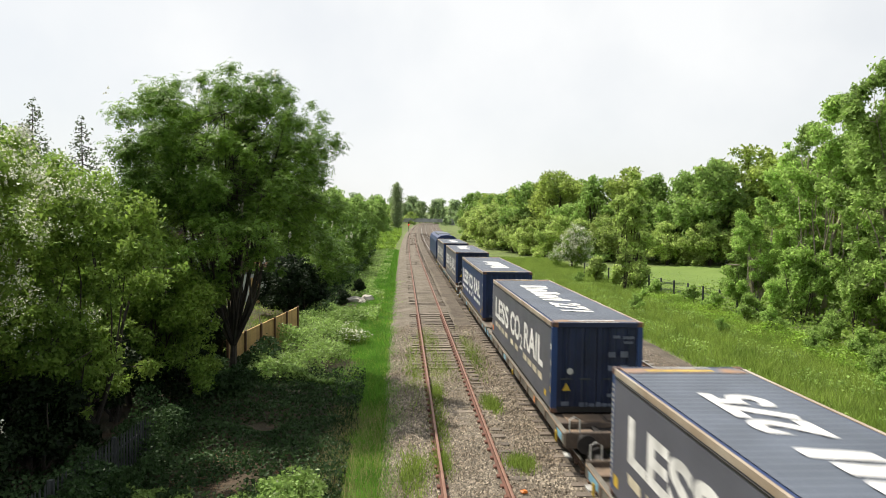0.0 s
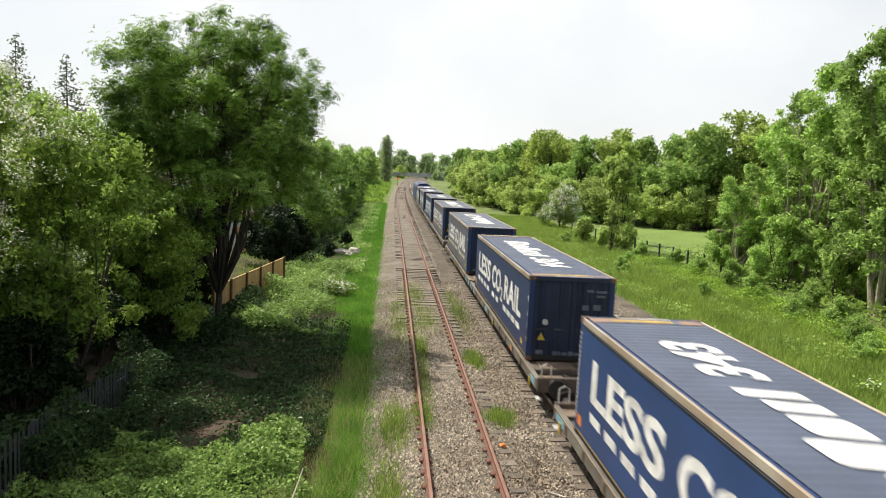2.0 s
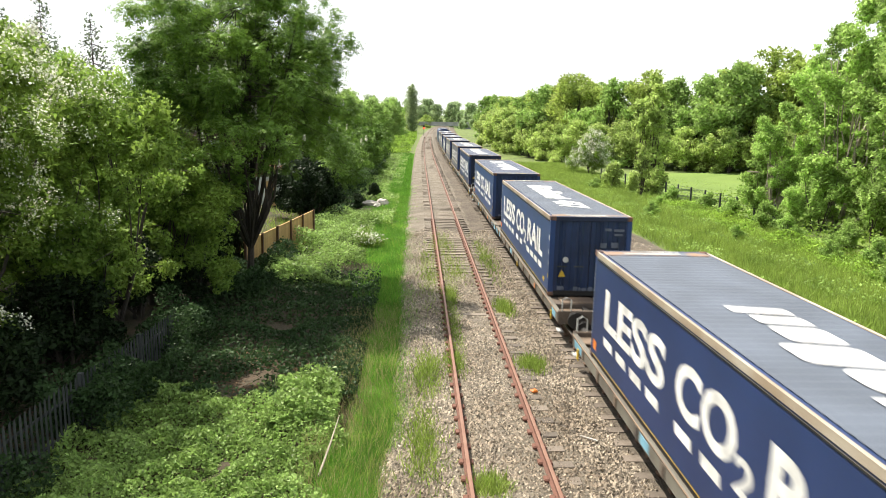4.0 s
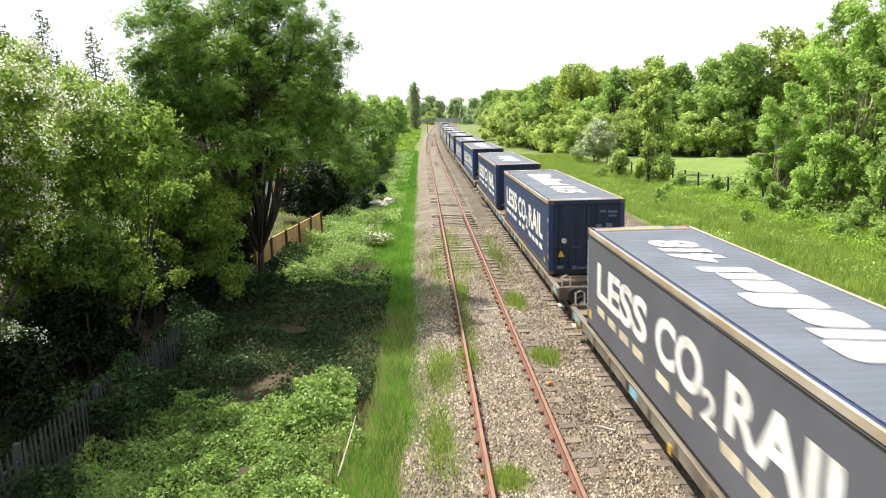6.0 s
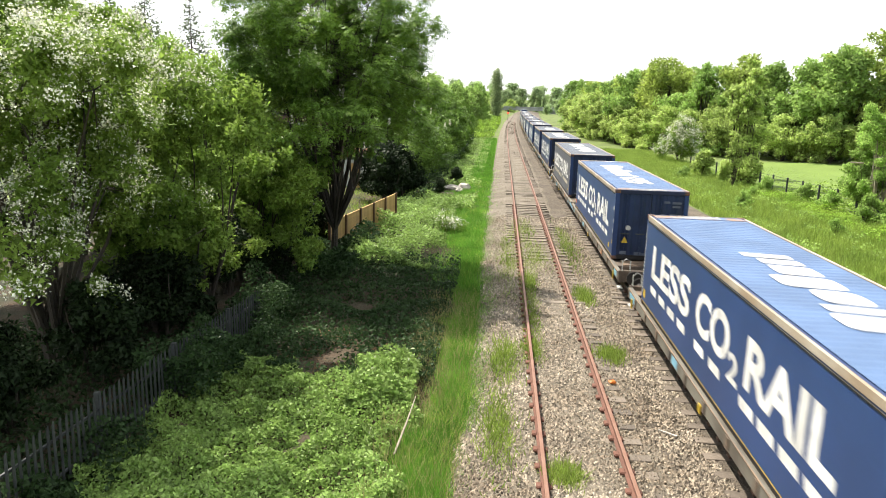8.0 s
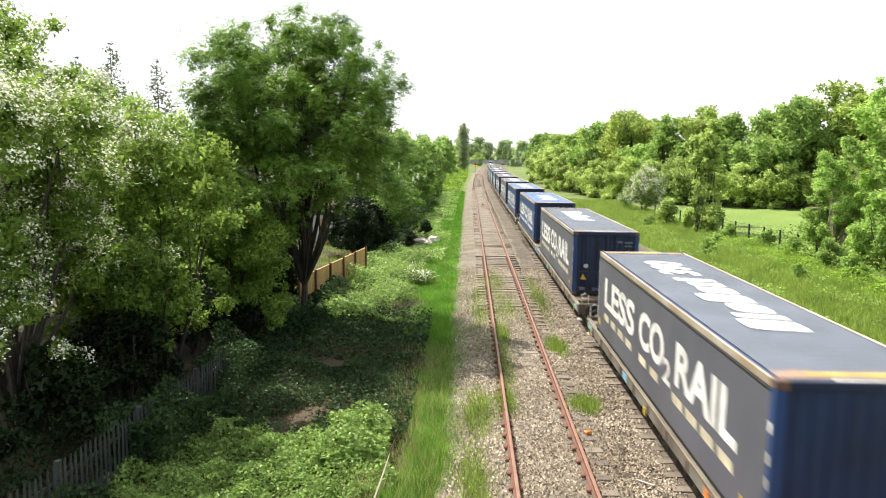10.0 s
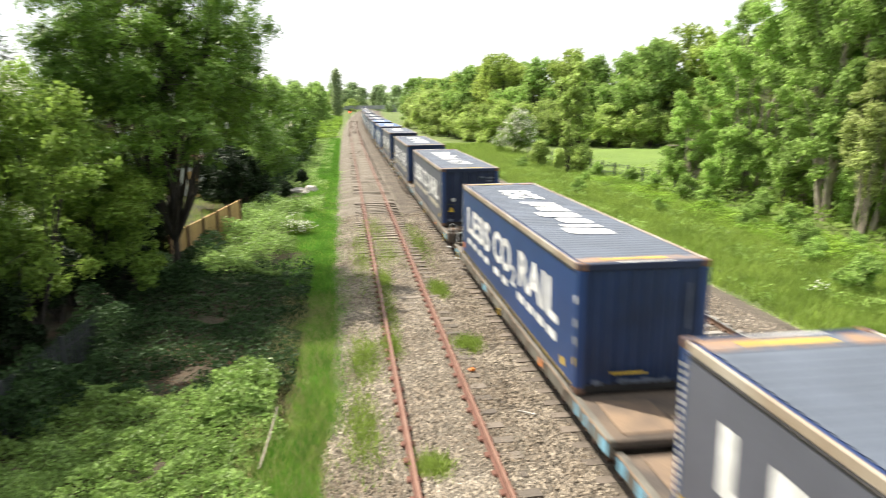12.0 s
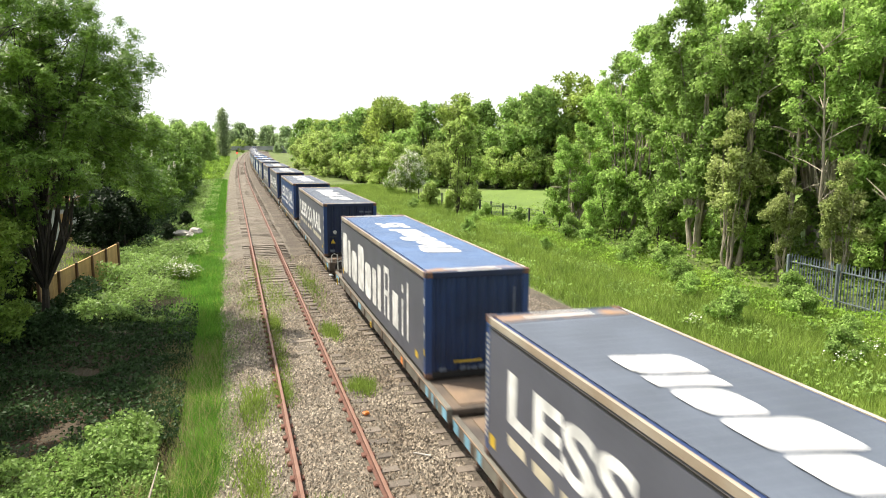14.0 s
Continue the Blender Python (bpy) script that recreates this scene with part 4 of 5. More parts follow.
dark = tree("evergreen_shrub", 3.6, 0.0, (2.0, 2.0), 40, 0.5, 7500, 0.16, M["ivy"], "dense near-black evergreen shrub, also filling in deep shade", 0.07, seed=8, stems=3, base=-0.98)
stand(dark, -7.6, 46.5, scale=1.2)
# copies under the trees and behind the palisade are dark filler for shade
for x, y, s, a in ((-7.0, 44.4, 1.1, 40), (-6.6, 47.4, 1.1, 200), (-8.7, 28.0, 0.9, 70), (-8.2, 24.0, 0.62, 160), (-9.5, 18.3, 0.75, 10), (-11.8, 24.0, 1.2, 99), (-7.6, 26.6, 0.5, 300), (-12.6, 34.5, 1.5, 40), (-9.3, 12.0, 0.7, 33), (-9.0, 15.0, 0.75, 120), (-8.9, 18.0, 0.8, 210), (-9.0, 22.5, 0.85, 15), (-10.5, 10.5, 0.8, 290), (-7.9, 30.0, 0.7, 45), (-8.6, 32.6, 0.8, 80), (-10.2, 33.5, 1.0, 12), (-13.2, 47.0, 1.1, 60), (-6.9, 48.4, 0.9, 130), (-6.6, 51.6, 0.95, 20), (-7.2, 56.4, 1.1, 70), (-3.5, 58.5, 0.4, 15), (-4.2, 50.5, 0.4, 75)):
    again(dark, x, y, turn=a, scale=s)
lane = tree("hedgerow_bush", 4.8, 0.0, (2.4, 2.4), 60, 0.55, 10000, 0.19, M["chestnut"], "untrimmed green bush beside the siding's verge", 0.07, seed=9, stems=3, base=-0.98)
stand(lane, -6.9, 49.5)
for x, y, s, a in ((-6.3, 55.0, 0.95, 50), (-6.9, 61.0, 1.2, 120), (-6.1, 68.0, 1.0, 200), (-5.9, 77.0, 1.0, 20), (-6.0, 64.5, 0.8, 5), (-5.9, 72.5, 0.85, 77), (-5.7, 82.5, 0.9, 140), (-5.6, 91.0, 0.85, 230), (-5.4, 106.0, 0.9, 330), (-8.6, 66.0, 1.5, 220), (-7.0, 88.0, 1.0, 80), (-6.2, 100.0, 0.9, 10), (-9.0, 58.0, 1.7, 15), (-8.0, 72.0, 1.4, 190), (-8.4, 80.0, 1.5, 250), (-6.0, 112.0, 1.0, 30), (-7.5, 94.0, 1.4, 310), (-7.0, 126.0, 1.2, 60)):
    again(lane, x, y, turn=a, scale=s)
hedge = tree("hedgerow_tree", 9.6, 0.0, (4.2, 4.2), 70, 0.95, 9000, 0.40, M["wood_b"], "dark green hedgerow tree along the line", 0.2, seed=10, base=-0.98)
stand(hedge, -11.5, 74)
for x, y, s, a in ((-10.5, 84, 0.95, 60), (-12.5, 94, 1.1, 150), (-10.5, 106, 1.0, 210), (-11.5, 120, 1.1, 20), (-9.5, 134, 0.95, 100), (-9.5, 150, 1.05, 10), (-8.5, 168, 0.95, 70), (-9.0, 188, 1.05, 260), (-17.5, 80, 1.2, 30), (-18, 100, 1.25, 300), (-7.5, 215, 1.0, 15), (-8.0, 245, 1.3, 115), (-20, 62, 1.1, 45), (-26, 50, 1.2, 170), (-16, 130, 1.2, 45), (-15, 160, 1.2, 95)):
    again(hedge, x, y, turn=a, scale=s)


def spire(name, height, radius, leaves, leaf, mat, label, seed, layered):
    """A narrow tree: a poplar's column, or a conifer's thin tiers."""
    rng = np.random.default_rng(seed)
    top = tagged(new(name), label, "tree")
    verts, faces = [], []
    tube(verts, faces, [Vector((0, 0, -0.2)), Vector((0.05, 0, height * 0.5)), Vector((0, 0.04, height))], [0.012 * height, 0.007 * height, 0.01], 7)
    blobs = []
    n = 44
    for i in range(n):
        f = (i + 1) / n
        z = height * (0.06 + 0.94 * f)
        if layered:
            r = radius * (1 - f) ** 0.8 + 0.1
            for a in rng.uniform(0, 6.28, 3):
                p = Vector((math.cos(a) * r * 0.8, math.sin(a) * r * 0.8, z - 0.25 * r))
                tube(verts, faces, [Vector((0, 0, z)), p], [0.03, 0.01], 4)
                blobs.append((p.x * 0.8, p.y * 0.8, p.z, 0.2 + 0.28 * r))
        else:
            r = radius * min(1, 5.0 * (1 - f) + 0.35) * min(1, 0.5 + 3 * f)
            a = rng.uniform(0, 6.28)
            blobs.append((math.cos(a) * r * 0.35, math.sin(a) * r * 0.35, z - 0.4, r * 0.8))
    pymesh("trunk", verts, faces, M["bark"], top)
    c, d = blob_cloud(rng, blobs, leaves)
    v, f = leaf_quads(rng, c, d, leaf, 0.5)
    pymesh("crown", v, f, mat, top)
    return top


fir = spire("conifer_tree", 12.6, 3.6, 7000, 0.2, M["fir"], "thin grey-green conifer behind the hawthorns", 41, True)
stand(fir, -20.0, 40.0)
again(fir, -17.6, 40.5, turn=80, scale=0.93), again(fir, -14.8, 42.5, turn=190, scale=0.90), again(fir, -22.5, 41.0, turn=50, scale=0.95)
poplar = spire("poplar_tree", 21.0, 2.6, 7000, 0.6, M["poplar"], "tall dark columnar poplar far along the line", 42, False)
stand(poplar, -2.6, 300.0, z=-1.5)
far_fir = spire("conifer_tree", 14.0, 2.6, 3500, 0.6, M["farleaf"], "conifer near the distant overbridge, haze paled into its green", 43, True)
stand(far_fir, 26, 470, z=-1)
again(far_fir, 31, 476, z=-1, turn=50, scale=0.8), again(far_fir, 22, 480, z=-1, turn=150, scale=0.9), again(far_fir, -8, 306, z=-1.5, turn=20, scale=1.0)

# ---- vegetation: the meadow and the wood ----
woods = [tree("wood_tree", 14, -0.3, (7.2, 7.0), 190, 1.05, 14000, 0.42, M["wood_a"], "broad light green woodland tree at the meadow edge", 0.3, rough=0.5, seed=31, base=-0.98),
         tree("wood_tree", 13, -0.3, (6.4, 6.2), 170, 1.0, 13000, 0.42, M["wood_b"], "mid green woodland tree in a dense belt", 0.25, rough=0.5, seed=32, base=-0.98),
         tree("willow_tree", 8.5, -0.4, (5.6, 5.2), 140, 0.85, 10500, 0.40, M["wood_c"], "low yellow-green willow at the wood's edge", 0.15, seed=33, stems=3, base=-0.98)]
PLANTED = [(0, 47, 97), (1, 43, 97), (0, 51, 92), (1, 63, 90), (0, 77, 90), (0, 88, 92), (1, 38, 105), (0, 31, 119), (0, 28, 133), (1, 25.5, 127), (0, 58, 93), (1, 53, 100), (0, 70, 86), (0, 64, 100), (1, 82, 84), (0, 95, 86), (1, 41, 103), (0, 36, 110), (1, 30, 114), (0, 27, 122), (1, 23.5, 132), (0, 26, 142), (1, 21.5, 150), (0, 24, 162), (1, 21, 174), (0, 24, 190), (1, 22, 208), (0, 26, 228), (1, 25, 250),
           (2, 40, 92), (2, 50, 84), (2, 33, 101), (2, 27, 107), (2, 23.0, 117), (2, 20.2, 128), (2, 19, 145), (2, 19, 165), (2, 19.5, 185), (2, 21, 205), (2, 22.5, 235), (2, 62, 80), (2, 25, 265), (2, 30, 300), (2, 34, 340), (1, 32, 290), (1, 38, 330), (0, 44, 370),
           (1, -14, 330), (0, -20, 300), (2, -4, 345), (1, -6, 380), (0, -16, 400), (2, 4, 440), (1, 55, 500), (0, -24, 500)]
PLANTED += [(2, 56, 84), (2, 45, 87.5), (2, 36, 96), (2, 30, 103.5), (2, 69, 78), (2, 78, 77), (2, 24.5, 111.5), (2, 21, 122), (2, 19.3, 136), (2, 18.8, 154), (2, 19, 175), (2, 20, 195)]
seen = set()
for n, (k, x, y) in enumerate(PLANTED):
    s = rngv.uniform(0.92, 1.12) * (0.8 if k == 2 and y < 130 else 1.0) * (1.12 if x > 40 and k < 2 and y < 120 else 0.96)
    zz = -0.5
    if k in seen:
        again(woods[k], x, y, zz, rngv.uniform(0, 360), s)
    else:
        stand(woods[k], x, y, zz, 0, s)
        seen.add(k)

may = tree("hawthorn_bush", 5.6, -0.6, (3.3, 3.2), 130, 0.55, 11000, 0.2, M["haw"], "round hawthorn bush white with blossom in the meadow", 0.1, seed=12, stems=2, base=-0.98, flowers=(M["blossom"], 900, 0.09, 0.05, "dense white may blossom"))
stand(may, 21.9, 91.0)
shrub_low = tree("willow_bush", 2.6, -0.1, (1.6, 1.6), 40, 0.38, 4000, 0.2, M["wood_c"], "low willow scrub at the foot of a young willow", 0.04, seed=19, stems=2, base=-0.98)
stand(shrub_low, 19.6, 72.0)
sapling = tree("willow_tree", 11.0, 0.0, (3.0, 3.0), 90, 0.5, 9000, 0.27, M["wood_c"], "slender feathery young willow by the fence", 0.13, seed=13, stems=3, base=-0.98, taper=0.35)
stand(sapling, 21.3, 66.0)
again(shrub_low, 21.6, 64.8, turn=30, scale=1.0), again(shrub_low, 20.4, 66.4, turn=130, scale=0.8), again(shrub_low, 22.8, 67.5, turn=230, scale=0.9), again(sapling, 24.5, 72.0, turn=100, scale=0.6), again(sapling, 20.0, 63.5, turn=220, scale=0.42)

ash_a = tree("ash_tree", 15.0, 0.3, (4.1, 3.9), 130, 0.65, 36000, 0.21, M["ash"], "tall light green ash tree with pale stems behind the fence", 0.17, "palebark", seed=14, stems=3, base=-0.97, inner=0.4, rough=0.6)
stand(ash_a, 27.2, 45.5)
ash_b = tree("ash_tree", 17.0, 2.6, (4.8, 4.6), 140, 0.68, 36000, 0.22, M["ash"], "tall ash tree with leaning pale trunks behind the palisade", 0.2, "palebark", seed=15, stems=3, base=-0.8, inner=0.35, rough=0.6)
stand(ash_b, 29.5, 29.5)
again(ash_b, 33.0, 26.5, turn=20, scale=1.0), again(ash_a, 31.5, 39.5, turn=95, scale=1.15), again(ash_a, 28.0, 41.0, turn=320, scale=0.9), again(ash_b, 27.4, 33.5, turn=240, scale=0.92), again(ash_b, 33.5, 32.0, turn=130, scale=1.15), again(ash_a, 36.5, 42.0, turn=10, scale=1.2), again(ash_a, 31.0, 52.5, turn=75, scale=0.95), again(ash_a, 26.2, 36.0, turn=150, scale=1.02), again(ash_b, 29.8, 20.0, turn=80, scale=0.95), again(ash_b, 35.0, 36.0, turn=200, scale=1.08), again(ash_a, 34.0, 47.0, turn=30, scale=1.05), again(ash_a, 24.6, 48.5, turn=260, scale=0.55)
thicket = tree("thicket_bush", 5.6, 0.0, (2.7, 2.6), 80, 0.45, 13000, 0.18, M["ash"], "dense green thicket bush under the ash trees", 0.06, seed=18, stems=3, base=-0.98)
stand(thicket, 26.4, 40.0)
for x, y, s, a in ((27.5, 36.5, 1.1, 40), (25.3, 44.0, 0.9, 80), (24.4, 49.5, 0.8, 130), (29.5, 34.0, 1.2, 200), (29.0, 26.0, 1.0, 20), (30.5, 22.5, 1.1, 300), (28.0, 18.0, 1.0, 10), (32.5, 30.0, 1.4, 60), (35.0, 25.0, 1.5, 160), (30.5, 43.5, 1.4, 250), (34.0, 39.0, 1.6, 100), (28.5, 49.5, 1.2, 350), (26.5, 33.0, 0.8, 220), (31.0, 15.0, 1.2, 55)):
    again(thicket, x, y, turn=a, scale=s)
pale = tree("flowering_tree", 8.2, 0.0, (2.0, 2.0), 70, 0.42, 10000, 0.16, M["olive"], "pale yellowish tree past its bloom by the palisade", 0.08, "palebark", seed=16, stems=3, base=-0.98)
stand(pale, 24.9, 31.5)
again(pale, 26.0, 25.5, turn=70, scale=0.72), again(pale, 26.6, 21.6, turn=150, scale=0.7), again(pale, 25.6, 28.4, turn=200, scale=0.66)


def leaner(x, y, tip, r, seed):
    """A tall bare stem that leans, with a few limbs and a loose crown."""
    rng = np.random.default_rng(seed)
    top = tagged(new("birch_tree"), "slender pale birch leaning among the ash trees", "tree")
    verts, faces, blobs = [], [], []
    a, b = Vector((0, 0, -0.2)), Vector(tip)
    pts = [a.lerp(b, i / 8) + Vector((0.25 * math.sin(i * 0.8 + seed), rng.normal(0, 0.08), 0)) * (0 < i) for i in range(9)]
    tube(verts, faces, pts, [r * (1.3 if i == 0 else 1) * (1 - 0.8 * i / 8) for i in range(9)], 9)
    for i in range(3, 9):
        for _ in range(3):
            e = pts[i] + Vector((rng.normal(0, 1.1), rng.normal(0, 1.1), rng.uniform(0.3, 1.6)))
            tube(verts, faces, [pts[i], pts[i].lerp(e, 0.5) + Vector((0, 0, 0.1)), e], [r * 0.28, r * 0.2, 0.01], 5)
            if i > 4:
                blobs.append((e.x, e.y, e.z, rng.uniform(0.35, 0.6)))
    pymesh("trunk", verts, faces, M["palebark"], top)
    c, d = blob_cloud(rng, blobs, 2600, 0.6)
    v, f = leaf_quads(rng, c, d, 0.17, 0.6, 0.4)
    pymesh("crown", v, f, M["ash"], top)
    stand(top, x, y)


leaner(26.3, 29.6, (1.7, 0.3, 11.5), 0.17, 81)
leaner(25.7, 31.8, (0.9, -0.2, 12.0), 0.13, 82)
leaner(26.1, 22.6, (0.7, 0.4, 10.5), 0.16, 83)
leaner(27.2, 27.0, (-1.2, 0.5, 11.0), 0.12, 84)
shrub = tree("meadow_shrub", 1.5, 0.0, (1.0, 1.0), 36, 0.26, 4500, 0.10, M["ash"], "leafy green shrub in the long meadow grass", 0.03, seed=17, stems=2, base=-0.98)
stand(shrub, 17.6, 22.0)
for x, y, s, a in ((19.0, 26.5, 1.2, 30), (20.3, 29.0, 1.4, 60), (21.8, 32.5, 1.7, 90), (22.6, 36.5, 1.9, 10), (21.4, 40.0, 1.7, 200), (22.2, 44.5, 2.0, 130), (20.6, 34.5, 1.2, 75), (21.5, 27.5, 1.2, 40), (22.3, 50.0, 1.6, 10), (22.8, 55.0, 1.5, 270), (18.6, 40.5, 1.0, 220), (17.8, 17.0, 0.9, 100), (19.6, 18.6, 0.8, 20), (20.8, 21.8, 1.0, 330), (22.3, 24.0, 1.1, 140), (16.6, 50.0, 1.3, 80), (21.6, 60.0, 1.5, 0), (17.5, 70.0, 1.3, 50), (22.4, 17.0, 0.9, 310), (19.5, 57.0, 0.9, 15)):
    again(shrub, x, y, turn=a, scale=s * (0.62 if y > 26 else 0.9))


far_wood = tree("far_tree", 15, -1.0, (9, 7), 60, 2.4, 3500, 1.0, M["farleaf"], "far tree with distance haze paled into its green", 0.3, seed=34, base=-0.98)
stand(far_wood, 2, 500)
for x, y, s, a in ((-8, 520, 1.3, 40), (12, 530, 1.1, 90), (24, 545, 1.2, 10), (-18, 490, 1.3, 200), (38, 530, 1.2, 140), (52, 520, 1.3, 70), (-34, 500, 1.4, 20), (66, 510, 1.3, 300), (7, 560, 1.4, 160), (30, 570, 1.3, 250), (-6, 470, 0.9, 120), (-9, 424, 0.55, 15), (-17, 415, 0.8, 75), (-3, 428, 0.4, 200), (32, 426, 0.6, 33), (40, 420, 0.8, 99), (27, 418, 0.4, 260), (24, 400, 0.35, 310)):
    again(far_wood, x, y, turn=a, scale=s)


def cover(name, label, mat, x0, x1, y0, y1, n, leaf, height, mask=None, scale=0.6, seed=1, category="weeds", up=0.9):
    """Low leafy growth in mounds over a patch of ground."""
    rng = np.random.default_rng(seed)
    x, y = rng.uniform(x0, x1, n), y0 + (y1 - y0) * rng.random(n) ** 1.25
    h = np.array([0.55 + 0.75 * noise.noise(Vector((a * scale, b * scale, seed))) for a, b in zip(x, y)])
    keep = h > (0.12 if mask is None else 0.05)
    if mask is not None:
        keep &= mask(x, y)
    x, y, h = x[keep], y[keep], h[keep]
    z = -0.5 + height * h * rng.random(len(x)) ** 0.45
    v, f = leaf_quads(rng, np.stack([x, y, z], -1), np.zeros((len(x), 3)), leaf, 0.7, 0.1, up)
    return tagged(pymesh(name, v, f, mat), label, category, kind="stuff")


def LITTER(x, y):
    """Off the trampled bare patch, whose edge is ragged."""
    r = ((x + 4.0) / 1.2) ** 2 + ((y - 17.0) / 0.9) ** 2
    return r + 0.9 * np.sin(x * 3.1 + y * 1.3) * np.sin(y * 2.3 - x) + np.random.default_rng(9).normal(0, 0.45, len(x)) > 1

def BRAMBLES(x, y):
    return LITTER(x, y) & (x < -1.75 + 0.3 * np.sin(y * 1.9) + 0.18 * np.sin(y * 5.1 + 1)) & (x > -6.9 + 0.3 * np.sin(y * 2.7))


cover("bramble_patch", "bright green bramble thicket in the sun by the fence", M["bramble"], -7.2, -1.2, 8.5, 16.8, 70000, 0.085, 0.55, BRAMBLES, 1.5, 2, up=0.5)
cover("nettle_clump", "leafy green nettles at the edge of the verge", M["bramble"], -3.2, -1.7, 14.4, 17.2, 4000, 0.11, 1.0, None, 1.1, 3, up=0.5)
# the carpet leaf's darkness stands for shade under trees and along fences
cover("ivy_carpet", "ivy and bramble carpet with tree shade darkened into its leaves", M["carpet"], -7.6, -1.4, 16.0, 29.0, 24000, 0.11, 0.6, LITTER, 0.6, 4, up=0.5)
cover("bramble_bank", "mixed green bramble bank beside the siding's verge", M["bramble"], -6.0, -2.4, 27.5, 46.0, 20000, 0.13, 1.3, lambda x, y: x < -2.3 - 0.03 * (46 - y) + 0.4 * np.sin(y), 0.5, 5)
cover("fence_bramble", "shade-coloured bramble leaning over the palisade fence", M["carpet"], -7.6, -6.0, 13.8, 21.0, 11000, 0.10, 1.9, None, 0.7, 12, up=0.4)
cover("fence_bramble", "shade-coloured bramble shoots against the palisade fence", M["carpet"], -7.4, -6.3, 9.5, 12.2, 2500, 0.10, 1.2, None, 1.0, 13, up=0.4)
cover("hedge_bottom", "shade-coloured ivy and bramble at the foot of the hawthorns", M["carpet"], -13.0, -7.1, 8.0, 20.0, 16000, 0.12, 0.9, None, 0.7, 24, up=0.5)
cover("wood_edge", "dense low growth at the foot of the wood", M["wood_b"], 17.5, 30.0, 100.0, 245.0, 15000, 0.55, 4.2, lambda x, y: x > np.interp(y, [100, 115, 130, 245], [27.5, 22.5, 19.0, 19.5]), 0.2, 14, "undergrowth", 0.5)
cover("wood_edge", "dense low growth at the foot of the wood", M["wood_b"], 28.0, 85.0, 76.0, 110.0, 15000, 0.5, 3.8, lambda x, y: y > np.interp(x, [28, 40, 50, 85], [104, 94, 87, 80]), 0.2, 15, "undergrowth", 0.5)
cover("dead_leaves", "dry brown leaves and stems on the bare patch", M["deadleaf"], -6.0, -2.0, 14.8, 20.0, 7000, 0.07, 0.12, None, 0.9, 16, "leaf litter", 1.5)
cover("far_bank", "weedy green bank far along the siding", M["elder"], -11.0, -0.5, 128.0, 320.0, 9000, 0.5, 1.3, lambda x, y: x < -1.6 + 7e-5 * (y - 90) ** 2, 0.15, 17, up=0.6)
cover("weed_bank", "rank green weeds on the verge", M["bramble"], -5.6, -1.5, 44.0, 130.0, 14000, 0.18, 0.7, lambda x, y: ((x + 3.0) / 1.5) ** 2 + ((y - 53.0) / 3.5) ** 2 > 1, 0.35, 6)
cover("fence_growth", "shade-coloured bramble and nettles shading the board fence", M["carpet"], -7.4, -5.5, 25.5, 33.0, 9000, 0.13, 1.45, None, 0.9, 23, up=0.5)
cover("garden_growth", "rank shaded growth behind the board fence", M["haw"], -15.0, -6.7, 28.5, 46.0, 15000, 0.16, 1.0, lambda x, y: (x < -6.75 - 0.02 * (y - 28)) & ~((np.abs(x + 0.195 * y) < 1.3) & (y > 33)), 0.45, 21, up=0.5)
cover("hedge_foot", "shade-coloured bramble growth at the hedge foot", M["carpet"], -7.5, -4.3, 45.0, 125.0, 9000, 0.22, 1.9, lambda x, y: x < -4.5 - 0.5 * np.sin(y * 0.7), 0.4, 22, up=0.5)
cover("meadow_herbs", "patches of broad-leaved weeds in the meadow grass", M["ash"], 13.6, 22.8, 12.5, 75.0, 26000, 0.13, 0.75, lambda x, y: np.sin(x * 1.1 + 0.4 * y) * np.sin(0.55 * y - 0.6 * x) > 0.15, 0.8, 18)
cover("meadow_weeds", "coarse meadow weeds along the palisade fence", M["elder"], 19.5, 23.4, 13.0, 60.0, 22000, 0.13, 0.8, None, 0.5, 7)
cover("woodland_floor", "mid green undergrowth beneath the ash trees", M["haw"], 24.0, 42.0, 12.0, 60.0, 22000, 0.22, 1.6, None, 0.4, 8)


def blades(name, label, mat, n, xy, height, width, seed, foot=-0.5):
    """Single grass blades standing over the points that xy gives."""
    rng = np.random.default_rng(seed)
    x, y = xy(rng, n)
    n = len(x)
    h = height * rng.uniform(0.5, 1.3, n)
    a = rng.uniform(0, 6.28, n)
    b = rng.normal(0, 0.4, (n, 2)) * h[:, None]
    z = np.full(n, foot)
    w = width * rng.uniform(0.6, 1.4, n)
    v = np.empty((n, 3, 3))
    v[:, 0] = np.stack([x - np.cos(a) * w, y - np.sin(a) * w, z], -1)
    v[:, 1] = np.stack([x + np.cos(a) * w, y + np.sin(a) * w, z], -1)
    v[:, 2] = np.stack([x + b[:, 0], y + b[:, 1], z + h], -1)
    f = np.arange(3 * n).reshape(n, 3)
    return tagged(pymesh(name, v.reshape(-1, 3), f, mat), label, "grass", kind="stuff")


